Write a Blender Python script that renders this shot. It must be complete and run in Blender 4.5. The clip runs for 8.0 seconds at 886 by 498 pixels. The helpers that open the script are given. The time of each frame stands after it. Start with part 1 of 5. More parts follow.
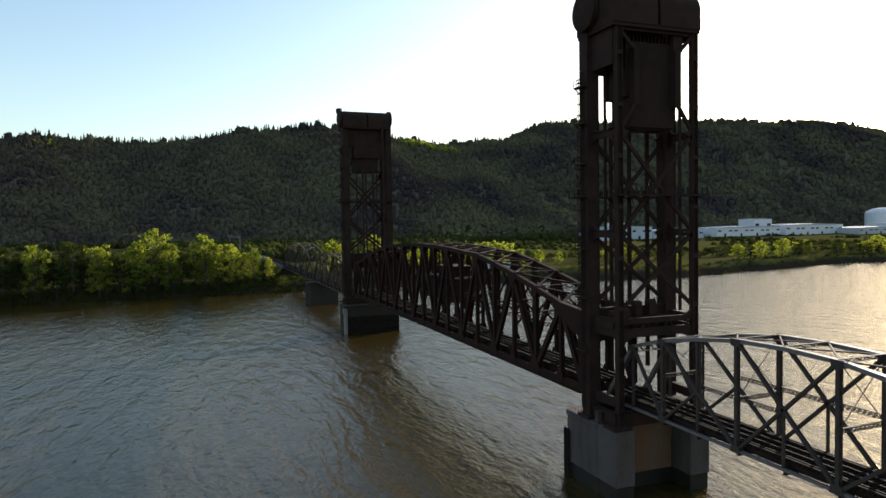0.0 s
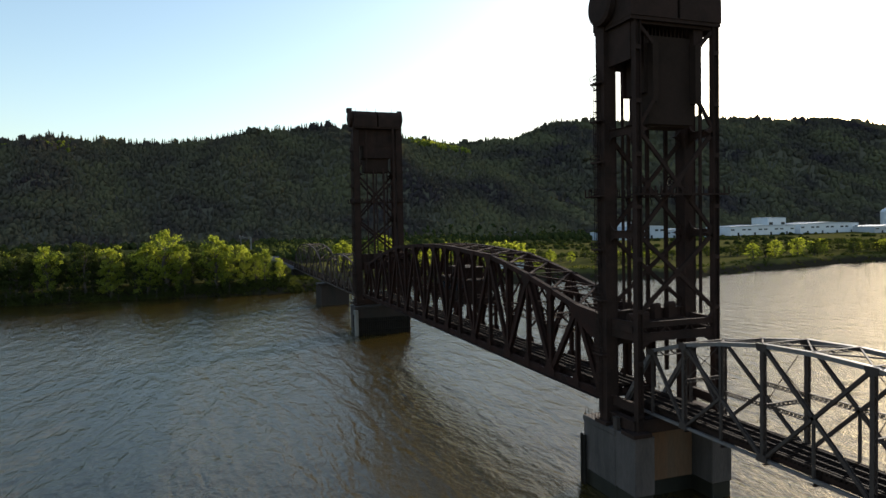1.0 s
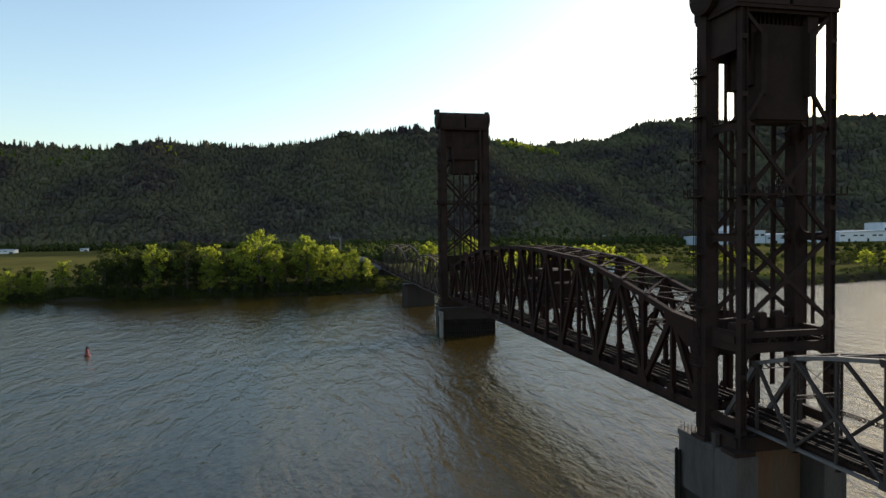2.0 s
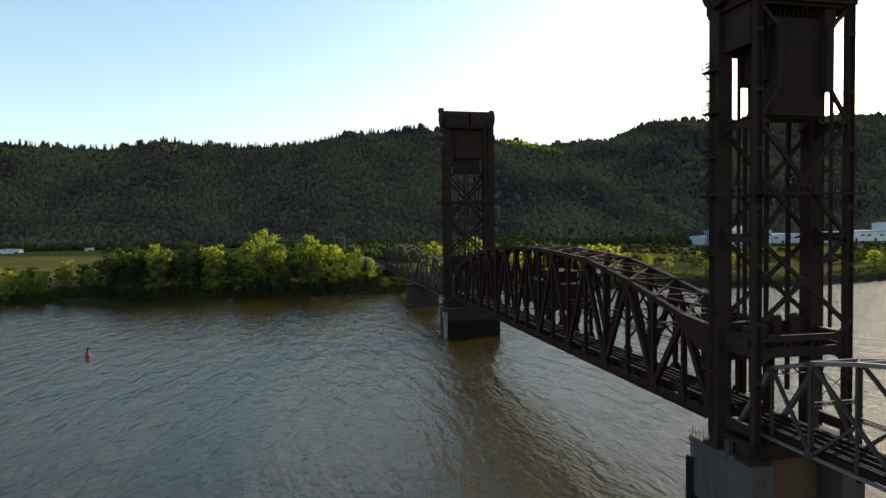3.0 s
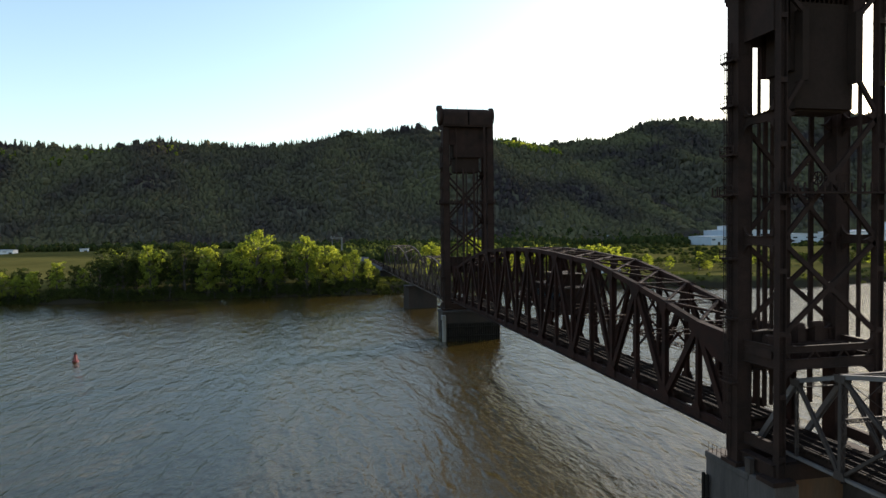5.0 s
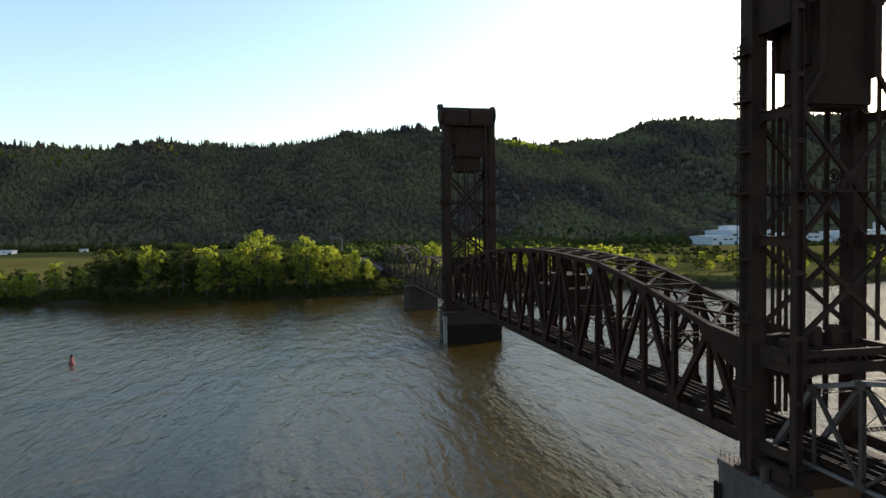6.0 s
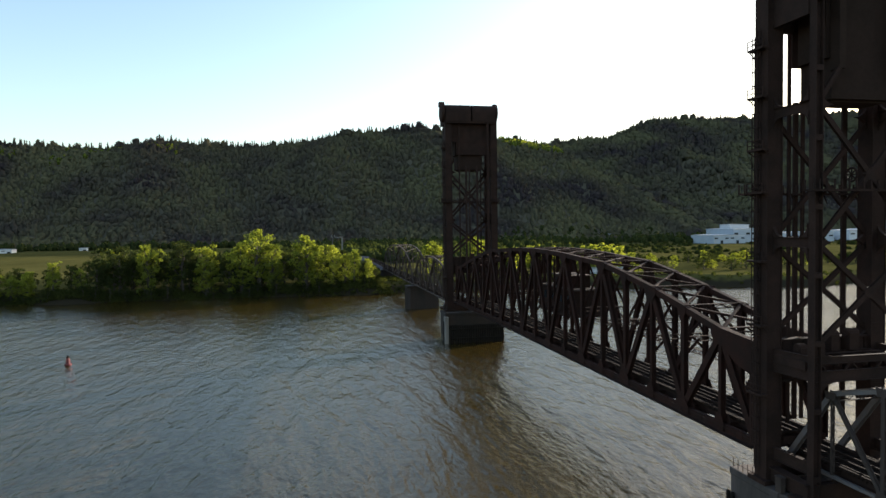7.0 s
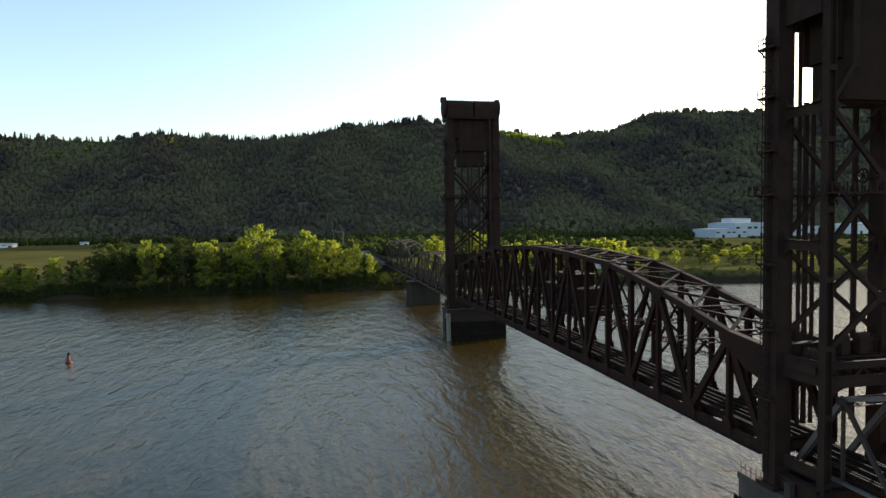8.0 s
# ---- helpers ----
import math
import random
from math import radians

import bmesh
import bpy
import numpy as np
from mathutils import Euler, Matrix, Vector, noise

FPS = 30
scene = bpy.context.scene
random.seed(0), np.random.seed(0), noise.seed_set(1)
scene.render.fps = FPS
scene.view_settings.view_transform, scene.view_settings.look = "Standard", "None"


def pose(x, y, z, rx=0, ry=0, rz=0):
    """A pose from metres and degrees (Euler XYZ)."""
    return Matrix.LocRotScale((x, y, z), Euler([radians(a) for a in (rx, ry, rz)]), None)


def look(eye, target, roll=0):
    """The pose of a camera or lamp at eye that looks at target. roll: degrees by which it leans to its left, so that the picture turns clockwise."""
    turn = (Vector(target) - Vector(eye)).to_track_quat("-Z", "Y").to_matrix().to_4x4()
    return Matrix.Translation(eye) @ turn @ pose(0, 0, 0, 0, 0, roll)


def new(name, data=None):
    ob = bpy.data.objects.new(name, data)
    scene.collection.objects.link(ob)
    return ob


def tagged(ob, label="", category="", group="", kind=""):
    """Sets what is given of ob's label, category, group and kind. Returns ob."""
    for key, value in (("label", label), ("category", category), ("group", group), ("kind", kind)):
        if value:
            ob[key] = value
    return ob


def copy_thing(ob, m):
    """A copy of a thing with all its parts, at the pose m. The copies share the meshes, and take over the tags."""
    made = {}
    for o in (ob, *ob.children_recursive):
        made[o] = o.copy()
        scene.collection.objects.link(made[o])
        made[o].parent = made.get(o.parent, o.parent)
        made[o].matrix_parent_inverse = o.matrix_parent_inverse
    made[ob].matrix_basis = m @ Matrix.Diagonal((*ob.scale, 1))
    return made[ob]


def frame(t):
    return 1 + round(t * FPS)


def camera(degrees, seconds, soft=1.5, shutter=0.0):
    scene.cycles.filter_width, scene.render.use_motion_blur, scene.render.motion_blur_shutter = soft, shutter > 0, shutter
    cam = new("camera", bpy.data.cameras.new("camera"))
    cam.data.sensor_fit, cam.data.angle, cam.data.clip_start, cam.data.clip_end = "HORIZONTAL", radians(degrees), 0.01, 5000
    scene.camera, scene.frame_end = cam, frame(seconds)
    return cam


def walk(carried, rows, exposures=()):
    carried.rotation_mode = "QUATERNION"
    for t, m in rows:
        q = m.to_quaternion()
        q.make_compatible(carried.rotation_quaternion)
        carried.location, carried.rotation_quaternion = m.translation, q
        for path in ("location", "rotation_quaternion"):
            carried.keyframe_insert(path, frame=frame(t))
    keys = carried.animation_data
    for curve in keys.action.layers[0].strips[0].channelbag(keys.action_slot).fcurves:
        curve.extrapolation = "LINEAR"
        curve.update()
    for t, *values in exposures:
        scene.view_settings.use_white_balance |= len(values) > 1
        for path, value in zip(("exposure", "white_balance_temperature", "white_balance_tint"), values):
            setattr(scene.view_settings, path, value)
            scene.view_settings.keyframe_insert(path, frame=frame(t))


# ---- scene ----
cam = camera(68.0, 8.0)

PATH = [
    (0, (-63.185, -85.908, 40.412), (-62.485, -84.036, 40.338), -0.9),
    (0.5, (-62.845, -84.615, 40.366), (-62.144, -82.743, 40.293), -0.9),
    (1, (-62.615, -83.419, 40.578), (-61.945, -81.536, 40.504), -1.1),
    (1.5, (-62.493, -82.578, 40.552), (-61.977, -80.646, 40.484), -0.9),
    (2, (-62.156, -81.427, 40.319), (-61.736, -79.473, 40.256), -0.6),
    (3.5, (-61.195, -77.4, 40.443), (-60.789, -75.443, 40.379), -0.6),
    (4, (-60.958, -76.015, 40.506), (-60.552, -74.058, 40.442), -0.6),
    (4.5, (-60.618, -74.318, 40.599), (-60.206, -72.362, 40.535), -0.6),
    (6, (-60.062, -69.803, 40.671), (-59.65, -67.847, 40.607), -0.7),
    (6.5, (-59.933, -68.269, 40.741), (-59.521, -66.312, 40.676), -0.7),
    (7, (-59.806, -66.903, 40.876), (-59.395, -64.947, 40.808), -0.7),
    (7.5, (-59.825, -65.964, 41.36), (-59.415, -64.008, 41.284), -0.7),
    (8, (-59.909, -65.575, 41.905), (-59.501, -63.619, 41.817), -0.7),
]
walk(cam, [(t, look(eye, target, roll)) for t, eye, target, roll in PATH], [(0, 1.12), (2, 1.15), (4, 1.32), (8, 1.38)])

# ---- light ----
SUN_AZ, SUN_EL = 63.5, 9.5
world = bpy.data.worlds.new("world")
scene.world = world
world.use_nodes = True
wn = world.node_tree.nodes
sky = wn.new("ShaderNodeTexSky")
sky.sky_type = 'NISHITA'
sky.sun_disc = False
sky.sun_elevation = radians(SUN_EL)
sky.sun_rotation = radians(SUN_AZ)
sky.air_density, sky.dust_density, sky.ozone_density = 1.0, 1.5, 1.4
world.node_tree.links.new(sky.outputs[0], wn["Background"].inputs[0])
wn["Background"].inputs[1].default_value = 0.16
sun = new("sun", bpy.data.lights.new("sun", 'SUN'))
sun.data.energy, sun.data.angle, sun.data.color = 5.0, radians(0.6), (1.0, 0.93, 0.83)
az, el = radians(SUN_AZ), radians(SUN_EL)
sun_dir = Vector((math.sin(az) * math.cos(el), math.cos(az) * math.cos(el), math.sin(el)))
sun.matrix_world = look(sun_dir * 900, (0, 0, 0))


# ---- materials ----
def material(name, base, rough=0.7, metal=0.0, vary=0.25, scale=1.0, bump=0.2, second=None, island=False, obj=False, spec=0.5, stretch=(1, 1, 1)):
    """A surface with variation at two scales: broad stains and fine grain, with relief."""
    m = bpy.data.materials.new(name)
    m.use_nodes = True
    nt = m.node_tree
    n, l = nt.nodes, nt.links
    b = n["Principled BSDF"]
    tc = n.new("ShaderNodeTexCoord")
    mp = n.new("ShaderNodeMapping")
    mp.inputs["Scale"].default_value = stretch
    geo = n.new("ShaderNodeNewGeometry")
    l.new(geo.outputs["Position"], mp.inputs["Vector"])
    big, fine = n.new("ShaderNodeTexNoise"), n.new("ShaderNodeTexNoise")
    for t, s, d in ((big, 0.35 * scale, 5), (fine, 6.0 * scale, 6)):
        t.inputs["Scale"].default_value, t.inputs["Detail"].default_value, t.inputs["Roughness"].default_value = s, d, 0.65
        l.new(mp.outputs[0], t.inputs["Vector"])
    mix = n.new("ShaderNodeMix")
    mix.data_type = 'RGBA'
    two = second or [c * (1 - vary * 1.4) for c in base]
    mix.inputs[6].default_value = (*base, 1)
    mix.inputs[7].default_value = (*two, 1)
    ramp = n.new("ShaderNodeValToRGB")
    ramp.color_ramp.elements[0].position, ramp.color_ramp.elements[1].position = 0.38, 0.66
    l.new(big.outputs["Fac"], ramp.inputs[0])
    l.new(ramp.outputs[0], mix.inputs[0])
    hsv = n.new("ShaderNodeHueSaturation")
    l.new(mix.outputs[2], hsv.inputs["Color"])
    mr = n.new("ShaderNodeMapRange")
    mr.inputs[3].default_value, mr.inputs[4].default_value = 1 - vary, 1 + vary
    src = fine.outputs["Fac"]
    if island or obj:
        add = n.new("ShaderNodeMath")
        add.operation = 'MULTIPLY_ADD'
        oi = n.new("ShaderNodeObjectInfo")
        l.new(geo.outputs["Random Per Island"] if island else oi.outputs["Random"], add.inputs[0])
        add.inputs[1].default_value = 1.0
        l.new(fine.outputs["Fac"], add.inputs[2])
        half = n.new("ShaderNodeMath")
        half.operation = 'MULTIPLY'
        half.inputs[1].default_value = 0.5
        l.new(add.outputs[0], half.inputs[0])
        src = half.outputs[0]
    l.new(src, mr.inputs[0])
    l.new(mr.outputs[0], hsv.inputs["Value"])
    l.new(hsv.outputs[0], b.inputs["Base Color"])
    b.inputs["Roughness"].default_value, b.inputs["Metallic"].default_value = rough, metal
    b.inputs["Specular IOR Level"].default_value = spec
    if bump:
        bp = n.new("ShaderNodeBump")
        bp.inputs["Strength"].default_value, bp.inputs["Distance"].default_value = bump, 0.05
        l.new(fine.outputs["Fac"], bp.inputs["Height"])
        l.new(bp.outputs[0], b.inputs["Normal"])
    return m


def leaf_material(name, base, through_colour, second, share=0.55, scale=0.05, spread=0.45, soft=0.0, gain=1.0):
    """Leaves: diffuse and light let through, hue varied from clump to clump."""
    m = bpy.data.materials.new(name)
    m.use_nodes = True
    n, l = m.node_tree.nodes, m.node_tree.links
    n.remove(n["Principled BSDF"])
    out = n["Material Output"]
    geo, oi = n.new("ShaderNodeNewGeometry"), n.new("ShaderNodeObjectInfo")
    ns = n.new("ShaderNodeTexNoise")
    ns.inputs["Scale"].default_value = scale
    l.new(geo.outputs["Position"], ns.inputs["Vector"])
    a = n.new("ShaderNodeMath")
    a.operation = 'MULTIPLY_ADD'
    a.inputs[1].default_value = spread
    l.new(geo.outputs["Random Per Island"], a.inputs[0])
    s = n.new("ShaderNodeMath")
    s.operation = 'MULTIPLY_ADD'
    s.inputs[1].default_value = 0.5
    l.new(oi.outputs["Random"], s.inputs[0])
    g = n.new("ShaderNodeMath")
    g.operation = 'MULTIPLY_ADD'
    g.inputs[1].default_value, g.inputs[2].default_value = gain, 0.5 - 0.5 * gain
    l.new(ns.outputs["Fac"], g.inputs[0])
    l.new(g.outputs[0], s.inputs[2])
    s2 = n.new("ShaderNodeMath")
    s2.operation = 'SUBTRACT'
    s2.inputs[1].default_value = 0.45
    l.new(s.outputs[0], s2.inputs[0])
    l.new(s2.outputs[0], a.inputs[2])
    mx = n.new("ShaderNodeMix")
    mx.data_type = 'RGBA'
    mx.clamp_factor = True
    mx.inputs[6].default_value, mx.inputs[7].default_value = (*base, 1), (*second, 1)
    l.new(a.outputs[0], mx.inputs[0])
    d, t, ms = n.new("ShaderNodeBsdfDiffuse"), n.new("ShaderNodeBsdfTranslucent"), n.new("ShaderNodeMixShader")
    l.new(mx.outputs[2], d.inputs[0])
    mt = n.new("ShaderNodeMix")
    mt.data_type, mt.blend_type = 'RGBA', 'MULTIPLY'
    mt.inputs[0].default_value = 1.0
    l.new(mx.outputs[2], mt.inputs[6])
    mt.inputs[7].default_value = (*through_colour, 1)
    l.new(mt.outputs[2], t.inputs[0])
    ms.inputs[0].default_value = share
    if soft:
        # shading normal pulled upward and towards -y: evens out light and shade on far crowns
        lean = n.new("ShaderNodeVectorMath")
        lean.operation = 'MULTIPLY_ADD'
        lean.inputs[1].default_value = (1 - soft, 1 - soft, 1 - soft)
        lean.inputs[2].default_value = (0, -0.25 * soft, 0.9 * soft)
        fine = n.new("ShaderNodeTexNoise")
        fine.inputs["Scale"].default_value, fine.inputs["Detail"].default_value = 0.42, 4
        l.new(geo.outputs["Position"], fine.inputs["Vector"])
        rel = n.new("ShaderNodeVectorMath")
        rel.operation = 'MULTIPLY_ADD'
        rel.inputs[1].default_value = (3.6, 3.6, 3.6)
        rel.inputs[2].default_value = (-1.8, -1.8, -1.8)
        l.new(fine.outputs["Color"], rel.inputs[0])
        both = n.new("ShaderNodeVectorMath")
        l.new(geo.outputs["Normal"], both.inputs[0])
        l.new(rel.outputs[0], both.inputs[1])
        l.new(both.outputs[0], lean.inputs[0])
        unit = n.new("ShaderNodeVectorMath")
        unit.operation = 'NORMALIZE'
        l.new(lean.outputs[0], unit.inputs[0])
        l.new(unit.outputs[0], d.inputs["Normal"])
    l.new(d.outputs[0], ms.inputs[1])
    l.new(t.outputs[0], ms.inputs[2])
    l.new(ms.outputs[0], out.inputs[0])
    return m


RUST = material("rusted_brown_steel", (0.036, 0.0155, 0.0115), 0.85, 0.0, 0.4, 1.0, 0.3, (0.024, 0.014, 0.011), spec=0.08)
RUST_DARK = material("dark_weathered_steel", (0.040, 0.022, 0.017), 0.85, 0.0, 0.4, 0.8, 0.25, (0.024, 0.015, 0.012), spec=0.08)
GREY_STEEL = material("silver_painted_steel", (0.135, 0.121, 0.122), 0.55, 0.1, 0.25, 1.3, 0.2, (0.13, 0.10, 0.085))
# Web members: rust-worn paint, darkened too for the shaded sides they show
WORN_SHADED_STEEL = material("worn_shaded_silver_paint", (0.057, 0.042, 0.036), 0.8, 0.0, 0.35, 1.3, 0.25, (0.045, 0.030, 0.024), spec=0.2)
FAR_STEEL = material("dull_aluminium_painted_steel", (0.075, 0.055, 0.045), 0.8, 0.0, 0.3, 0.8, 0.2, (0.05, 0.034, 0.026), spec=0.15)
CONCRETE = material("stained_concrete", (0.080, 0.060, 0.053), 0.9, 0, 0.45, 0.8, 0.4, (0.04, 0.031, 0.026), stretch=(1, 1, 0.25))
# River piers: the shade on their near faces is put into the colour
PIER_DARK = material("shaded_brown_concrete", (0.029, 0.018, 0.013), 0.95, 0, 0.35, 0.6, 0.3, (0.016, 0.012, 0.009), stretch=(1, 1, 0.25))
# Dark pier bases: the reflection in the water is put into this colour
PIER_REFLECTION = material("dark_pier_reflection", (0.022, 0.018, 0.012), 0.5, 0, 0.3, 1.0, 0.4, (0.012, 0.011, 0.008), spec=0.3)
PALE_CONCRETE = material("pale_concrete_tone", (0.24, 0.22, 0.20), 0.9, 0, 0.25, 0.8, 0.3, (0.13, 0.115, 0.10), stretch=(1, 1, 0.25))
# Recessed wall: rust tone with warm bounced light mixed into the colour
RUSTY_WARM_LIT = material("rusty_warm_lit_concrete", (0.150, 0.064, 0.026), 0.9, 0, 0.4, 0.5, 0.3, (0.12, 0.07, 0.04), stretch=(1, 1, 0.2))
TIE = material("tarred_timber", (0.025, 0.0155, 0.012), 0.95, 0, 0.35, 2.0, 0.4, obj=True, spec=0.08)
RAIL = material("worn_rail_steel", (0.028, 0.017, 0.013), 0.85, 0.0, 0.25, 2.0, 0.1, spec=0.1)
BALLAST = material("grey_stone_ballast", (0.115, 0.102, 0.112), 0.95, 0, 0.3, 3.0, 0.4, (0.085, 0.076, 0.080), spec=0.05)
TIMBER = material("black_fender_timber", (0.018, 0.014, 0.011), 0.85, 0, 0.3, 1.5, 0.4, spec=0.12)
WHITE = material("white_painted_metal", (0.60, 0.60, 0.62), 0.5, 0, 0.06, 0.3, 0.05)
BLUE_WHITE = material("pale_blue_cladding", (0.42, 0.46, 0.52), 0.5, 0.1, 0.08, 0.2, 0.05)
ROOFING = material("pale_grey_roofing", (0.40, 0.40, 0.42), 0.6, 0, 0.1, 0.1, 0.05)
GLASS_DARK = material("dark_window_glass", (0.03, 0.035, 0.04), 0.12, 0, 0.1, 1, 0)
RED = material("red_buoy_paint", (0.10, 0.012, 0.014), 0.7, 0, 0.15, 2, 0.05)
BARK = material("grey_brown_bark", (0.085, 0.065, 0.05), 0.9, 0, 0.3, 2, 0.5)
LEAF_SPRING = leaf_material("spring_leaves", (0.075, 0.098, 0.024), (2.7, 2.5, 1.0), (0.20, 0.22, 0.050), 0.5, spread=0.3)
LEAF_DARK = leaf_material("dark_leaves", (0.030, 0.038, 0.015), (1.5, 1.5, 0.7), (0.060, 0.070, 0.024), 0.35, spread=0.3)
HILL_TREES = leaf_material("hill_forest", (0.072, 0.056, 0.053), (1.0, 1.0, 0.6), (0.168, 0.150, 0.076), 0.2, 0.0065, 0.16, 0.88, 3.2)
SHRUB = leaf_material("shrub_leaves", (0.028, 0.036, 0.013), (1.3, 1.3, 0.7), (0.066, 0.072, 0.020), 0.4, 0.02)


def ground_material():
    m = material("river_plain_ground", (0.073, 0.066, 0.021), 0.95, 0, 0.3, 0.05, 0.3, (0.095, 0.086, 0.029), spec=0.0)
    n, l = m.node_tree.nodes, m.node_tree.links
    b = n["Principled BSDF"]
    geo = n.new("ShaderNodeNewGeometry")
    sep = n.new("ShaderNodeSeparateXYZ")
    l.new(geo.outputs["Position"], sep.inputs[0])
    ns = n.new("ShaderNodeTexNoise")
    ns.inputs["Scale"].default_value = 0.15
    l.new(geo.outputs["Position"], ns.inputs["Vector"])
    a = n.new("ShaderNodeMath")
    a.operation = 'MULTIPLY_ADD'
    a.inputs[1].default_value = 5.0
    l.new(ns.outputs["Fac"], a.inputs[0])
    l.new(sep.outputs[2], a.inputs[2])
    mr = n.new("ShaderNodeMapRange")
    mr.inputs[1].default_value, mr.inputs[2].default_value = 6.0, 8.5
    l.new(a.outputs[0], mr.inputs[0])
    mx = n.new("ShaderNodeMix")
    mx.data_type = 'RGBA'
    mx.inputs[6].default_value = (0.032, 0.026, 0.017, 1)
    old = b.inputs["Base Color"].links[0].from_socket
    l.new(old, mx.inputs[7])
    l.new(mr.outputs[0], mx.inputs[0])
    wood_floor = n.new("ShaderNodeMapRange")
    wood_floor.inputs[1].default_value, wood_floor.inputs[2].default_value = 14.0, 24.0
    l.new(sep.outputs[2], wood_floor.inputs[0])
    mw = n.new("ShaderNodeMix")
    mw.data_type = 'RGBA'
    l.new(mx.outputs[2], mw.inputs[6])
    mw.inputs[7].default_value = (0.115, 0.098, 0.066, 1)
    l.new(wood_floor.outputs[0], mw.inputs[0])
    l.new(mw.outputs[2], b.inputs["Base Color"])
    return m


def water_material():
    m = bpy.data.materials.new("muddy_river_water")
    m.use_nodes = True
    n, l = m.node_tree.nodes, m.node_tree.links
    b = n["Principled BSDF"]
    geo = n.new("ShaderNodeNewGeometry")

    def wave(scale, stretch, turn, detail, rough=0.55, warp=0.0):
        mp = n.new("ShaderNodeMapping")
        mp.inputs["Rotation"].default_value = (0, 0, radians(turn))
        mp.inputs["Scale"].default_value = stretch
        t = n.new("ShaderNodeTexNoise")
        t.inputs["Scale"].default_value, t.inputs["Detail"].default_value = scale, detail
        t.inputs["Roughness"].default_value, t.inputs["Distortion"].default_value = rough, warp
        l.new(geo.outputs["Position"], mp.inputs["Vector"])
        l.new(mp.outputs[0], t.inputs["Vector"])
        return t.outputs["Fac"]

    swell = wave(0.10, (2.6, 0.8, 1), -24, 4, 0.5, 0.4)
    chop = wave(0.42, (2.2, 0.9, 1), -34, 4, 0.55, 0.2)
    ripple = wave(1.9, (1.9, 1.0, 1), -44, 4, 0.6)
    patch = wave(0.012, (1, 1.8, 1), 40, 3)
    colour = n.new("ShaderNodeMix")
    colour.data_type = 'RGBA'
    colour.inputs[6].default_value, colour.inputs[7].default_value = (0.032, 0.021, 0.005, 1), (0.045, 0.029, 0.006, 1)
    l.new(patch, colour.inputs[0])
    l.new(colour.outputs[2], b.inputs["Base Color"])
    b.inputs["Roughness"].default_value = 0.06
    b.inputs["IOR"].default_value = 1.333
    last = None
    for h, strength, dist in ((swell, 0.9, 0.85), (chop, 0.9, 0.28), (ripple, 0.85, 0.065)):
        bp = n.new("ShaderNodeBump")
        bp.inputs["Strength"].default_value, bp.inputs["Distance"].default_value = strength, dist
        l.new(h, bp.inputs["Height"])
        if last:
            l.new(last, bp.inputs["Normal"])
        last = bp.outputs[0]
    l.new(last, b.inputs["Normal"])
    return m


GROUND, WATER = ground_material(), water_material()


# ---- building helpers ----
def empty(name, label, category, group="", kind="", at=(0, 0, 0)):
    ob = new(name)
    ob.location = at
    return tagged(ob, label, category, group, kind)


def part(name, bm, mat, parent, label="", kind=""):
    """Links a bmesh, or a mesh that is shared, as one mesh object under a thing or part."""
    if isinstance(bm, bmesh.types.BMesh):
        me = bpy.data.meshes.new(name)
        bm.to_mesh(me)
        bm.free()
        me.materials.append(mat)
    else:
        me = bm
    ob = new(name, me)
    ob.parent = parent
    return tagged(ob, label, "", "", kind)


def thing(name, bm, mat, label, category, group="", kind=""):
    me = bpy.data.meshes.new(name)
    bm.to_mesh(me)
    bm.free()
    me.materials.append(mat)
    return tagged(new(name, me), label, category, group, kind)


def hull(bm, pts, faces):
    vs = [bm.verts.new(p) for p in pts]
    for f in faces:
        bm.faces.new([vs[i] for i in f])


BOX_FACES = ((0, 3, 2, 1), (4, 5, 6, 7), (0, 1, 5, 4), (1, 2, 6, 5), (2, 3, 7, 6), (3, 0, 4, 7))


def box(bm, x0, x1, y0, y1, z0, z1):
    hull(bm, [(x0, y0, z0), (x1, y0, z0), (x1, y1, z0), (x0, y1, z0), (x0, y0, z1), (x1, y0, z1), (x1, y1, z1), (x0, y1, z1)], BOX_FACES)
    return bm


def beam(bm, a, b, w, h, side=(1, 0, 0)):
    """A bar from a to b: w along side, h across both."""
    a, b, side = Vector(a), Vector(b), Vector(side)
    d = (b - a).normalized()
    s = (side - d * side.dot(d)).normalized()
    u = d.cross(s)
    s, u = s * w / 2, u * h / 2
    hull(bm, [a - s - u, a + s - u, a + s + u, a - s + u, b - s - u, b + s - u, b + s + u, b - s + u], BOX_FACES)
    return bm


def section(bm, a, b, w, h, t=0.06, side=(1, 0, 0)):
    """A rolled H: two flanges w apart along side, h wide, with a web between."""
    a, b, side = Vector(a), Vector(b), Vector(side)
    d = (b - a).normalized()
    s = (side - d * side.dot(d)).normalized() * (w - t) / 2
    beam(bm, a - s, b - s, t, h, side)
    beam(bm, a + s, b + s, t, h, side)
    beam(bm, a, b, w - t, t * 1.3, side)
    return bm


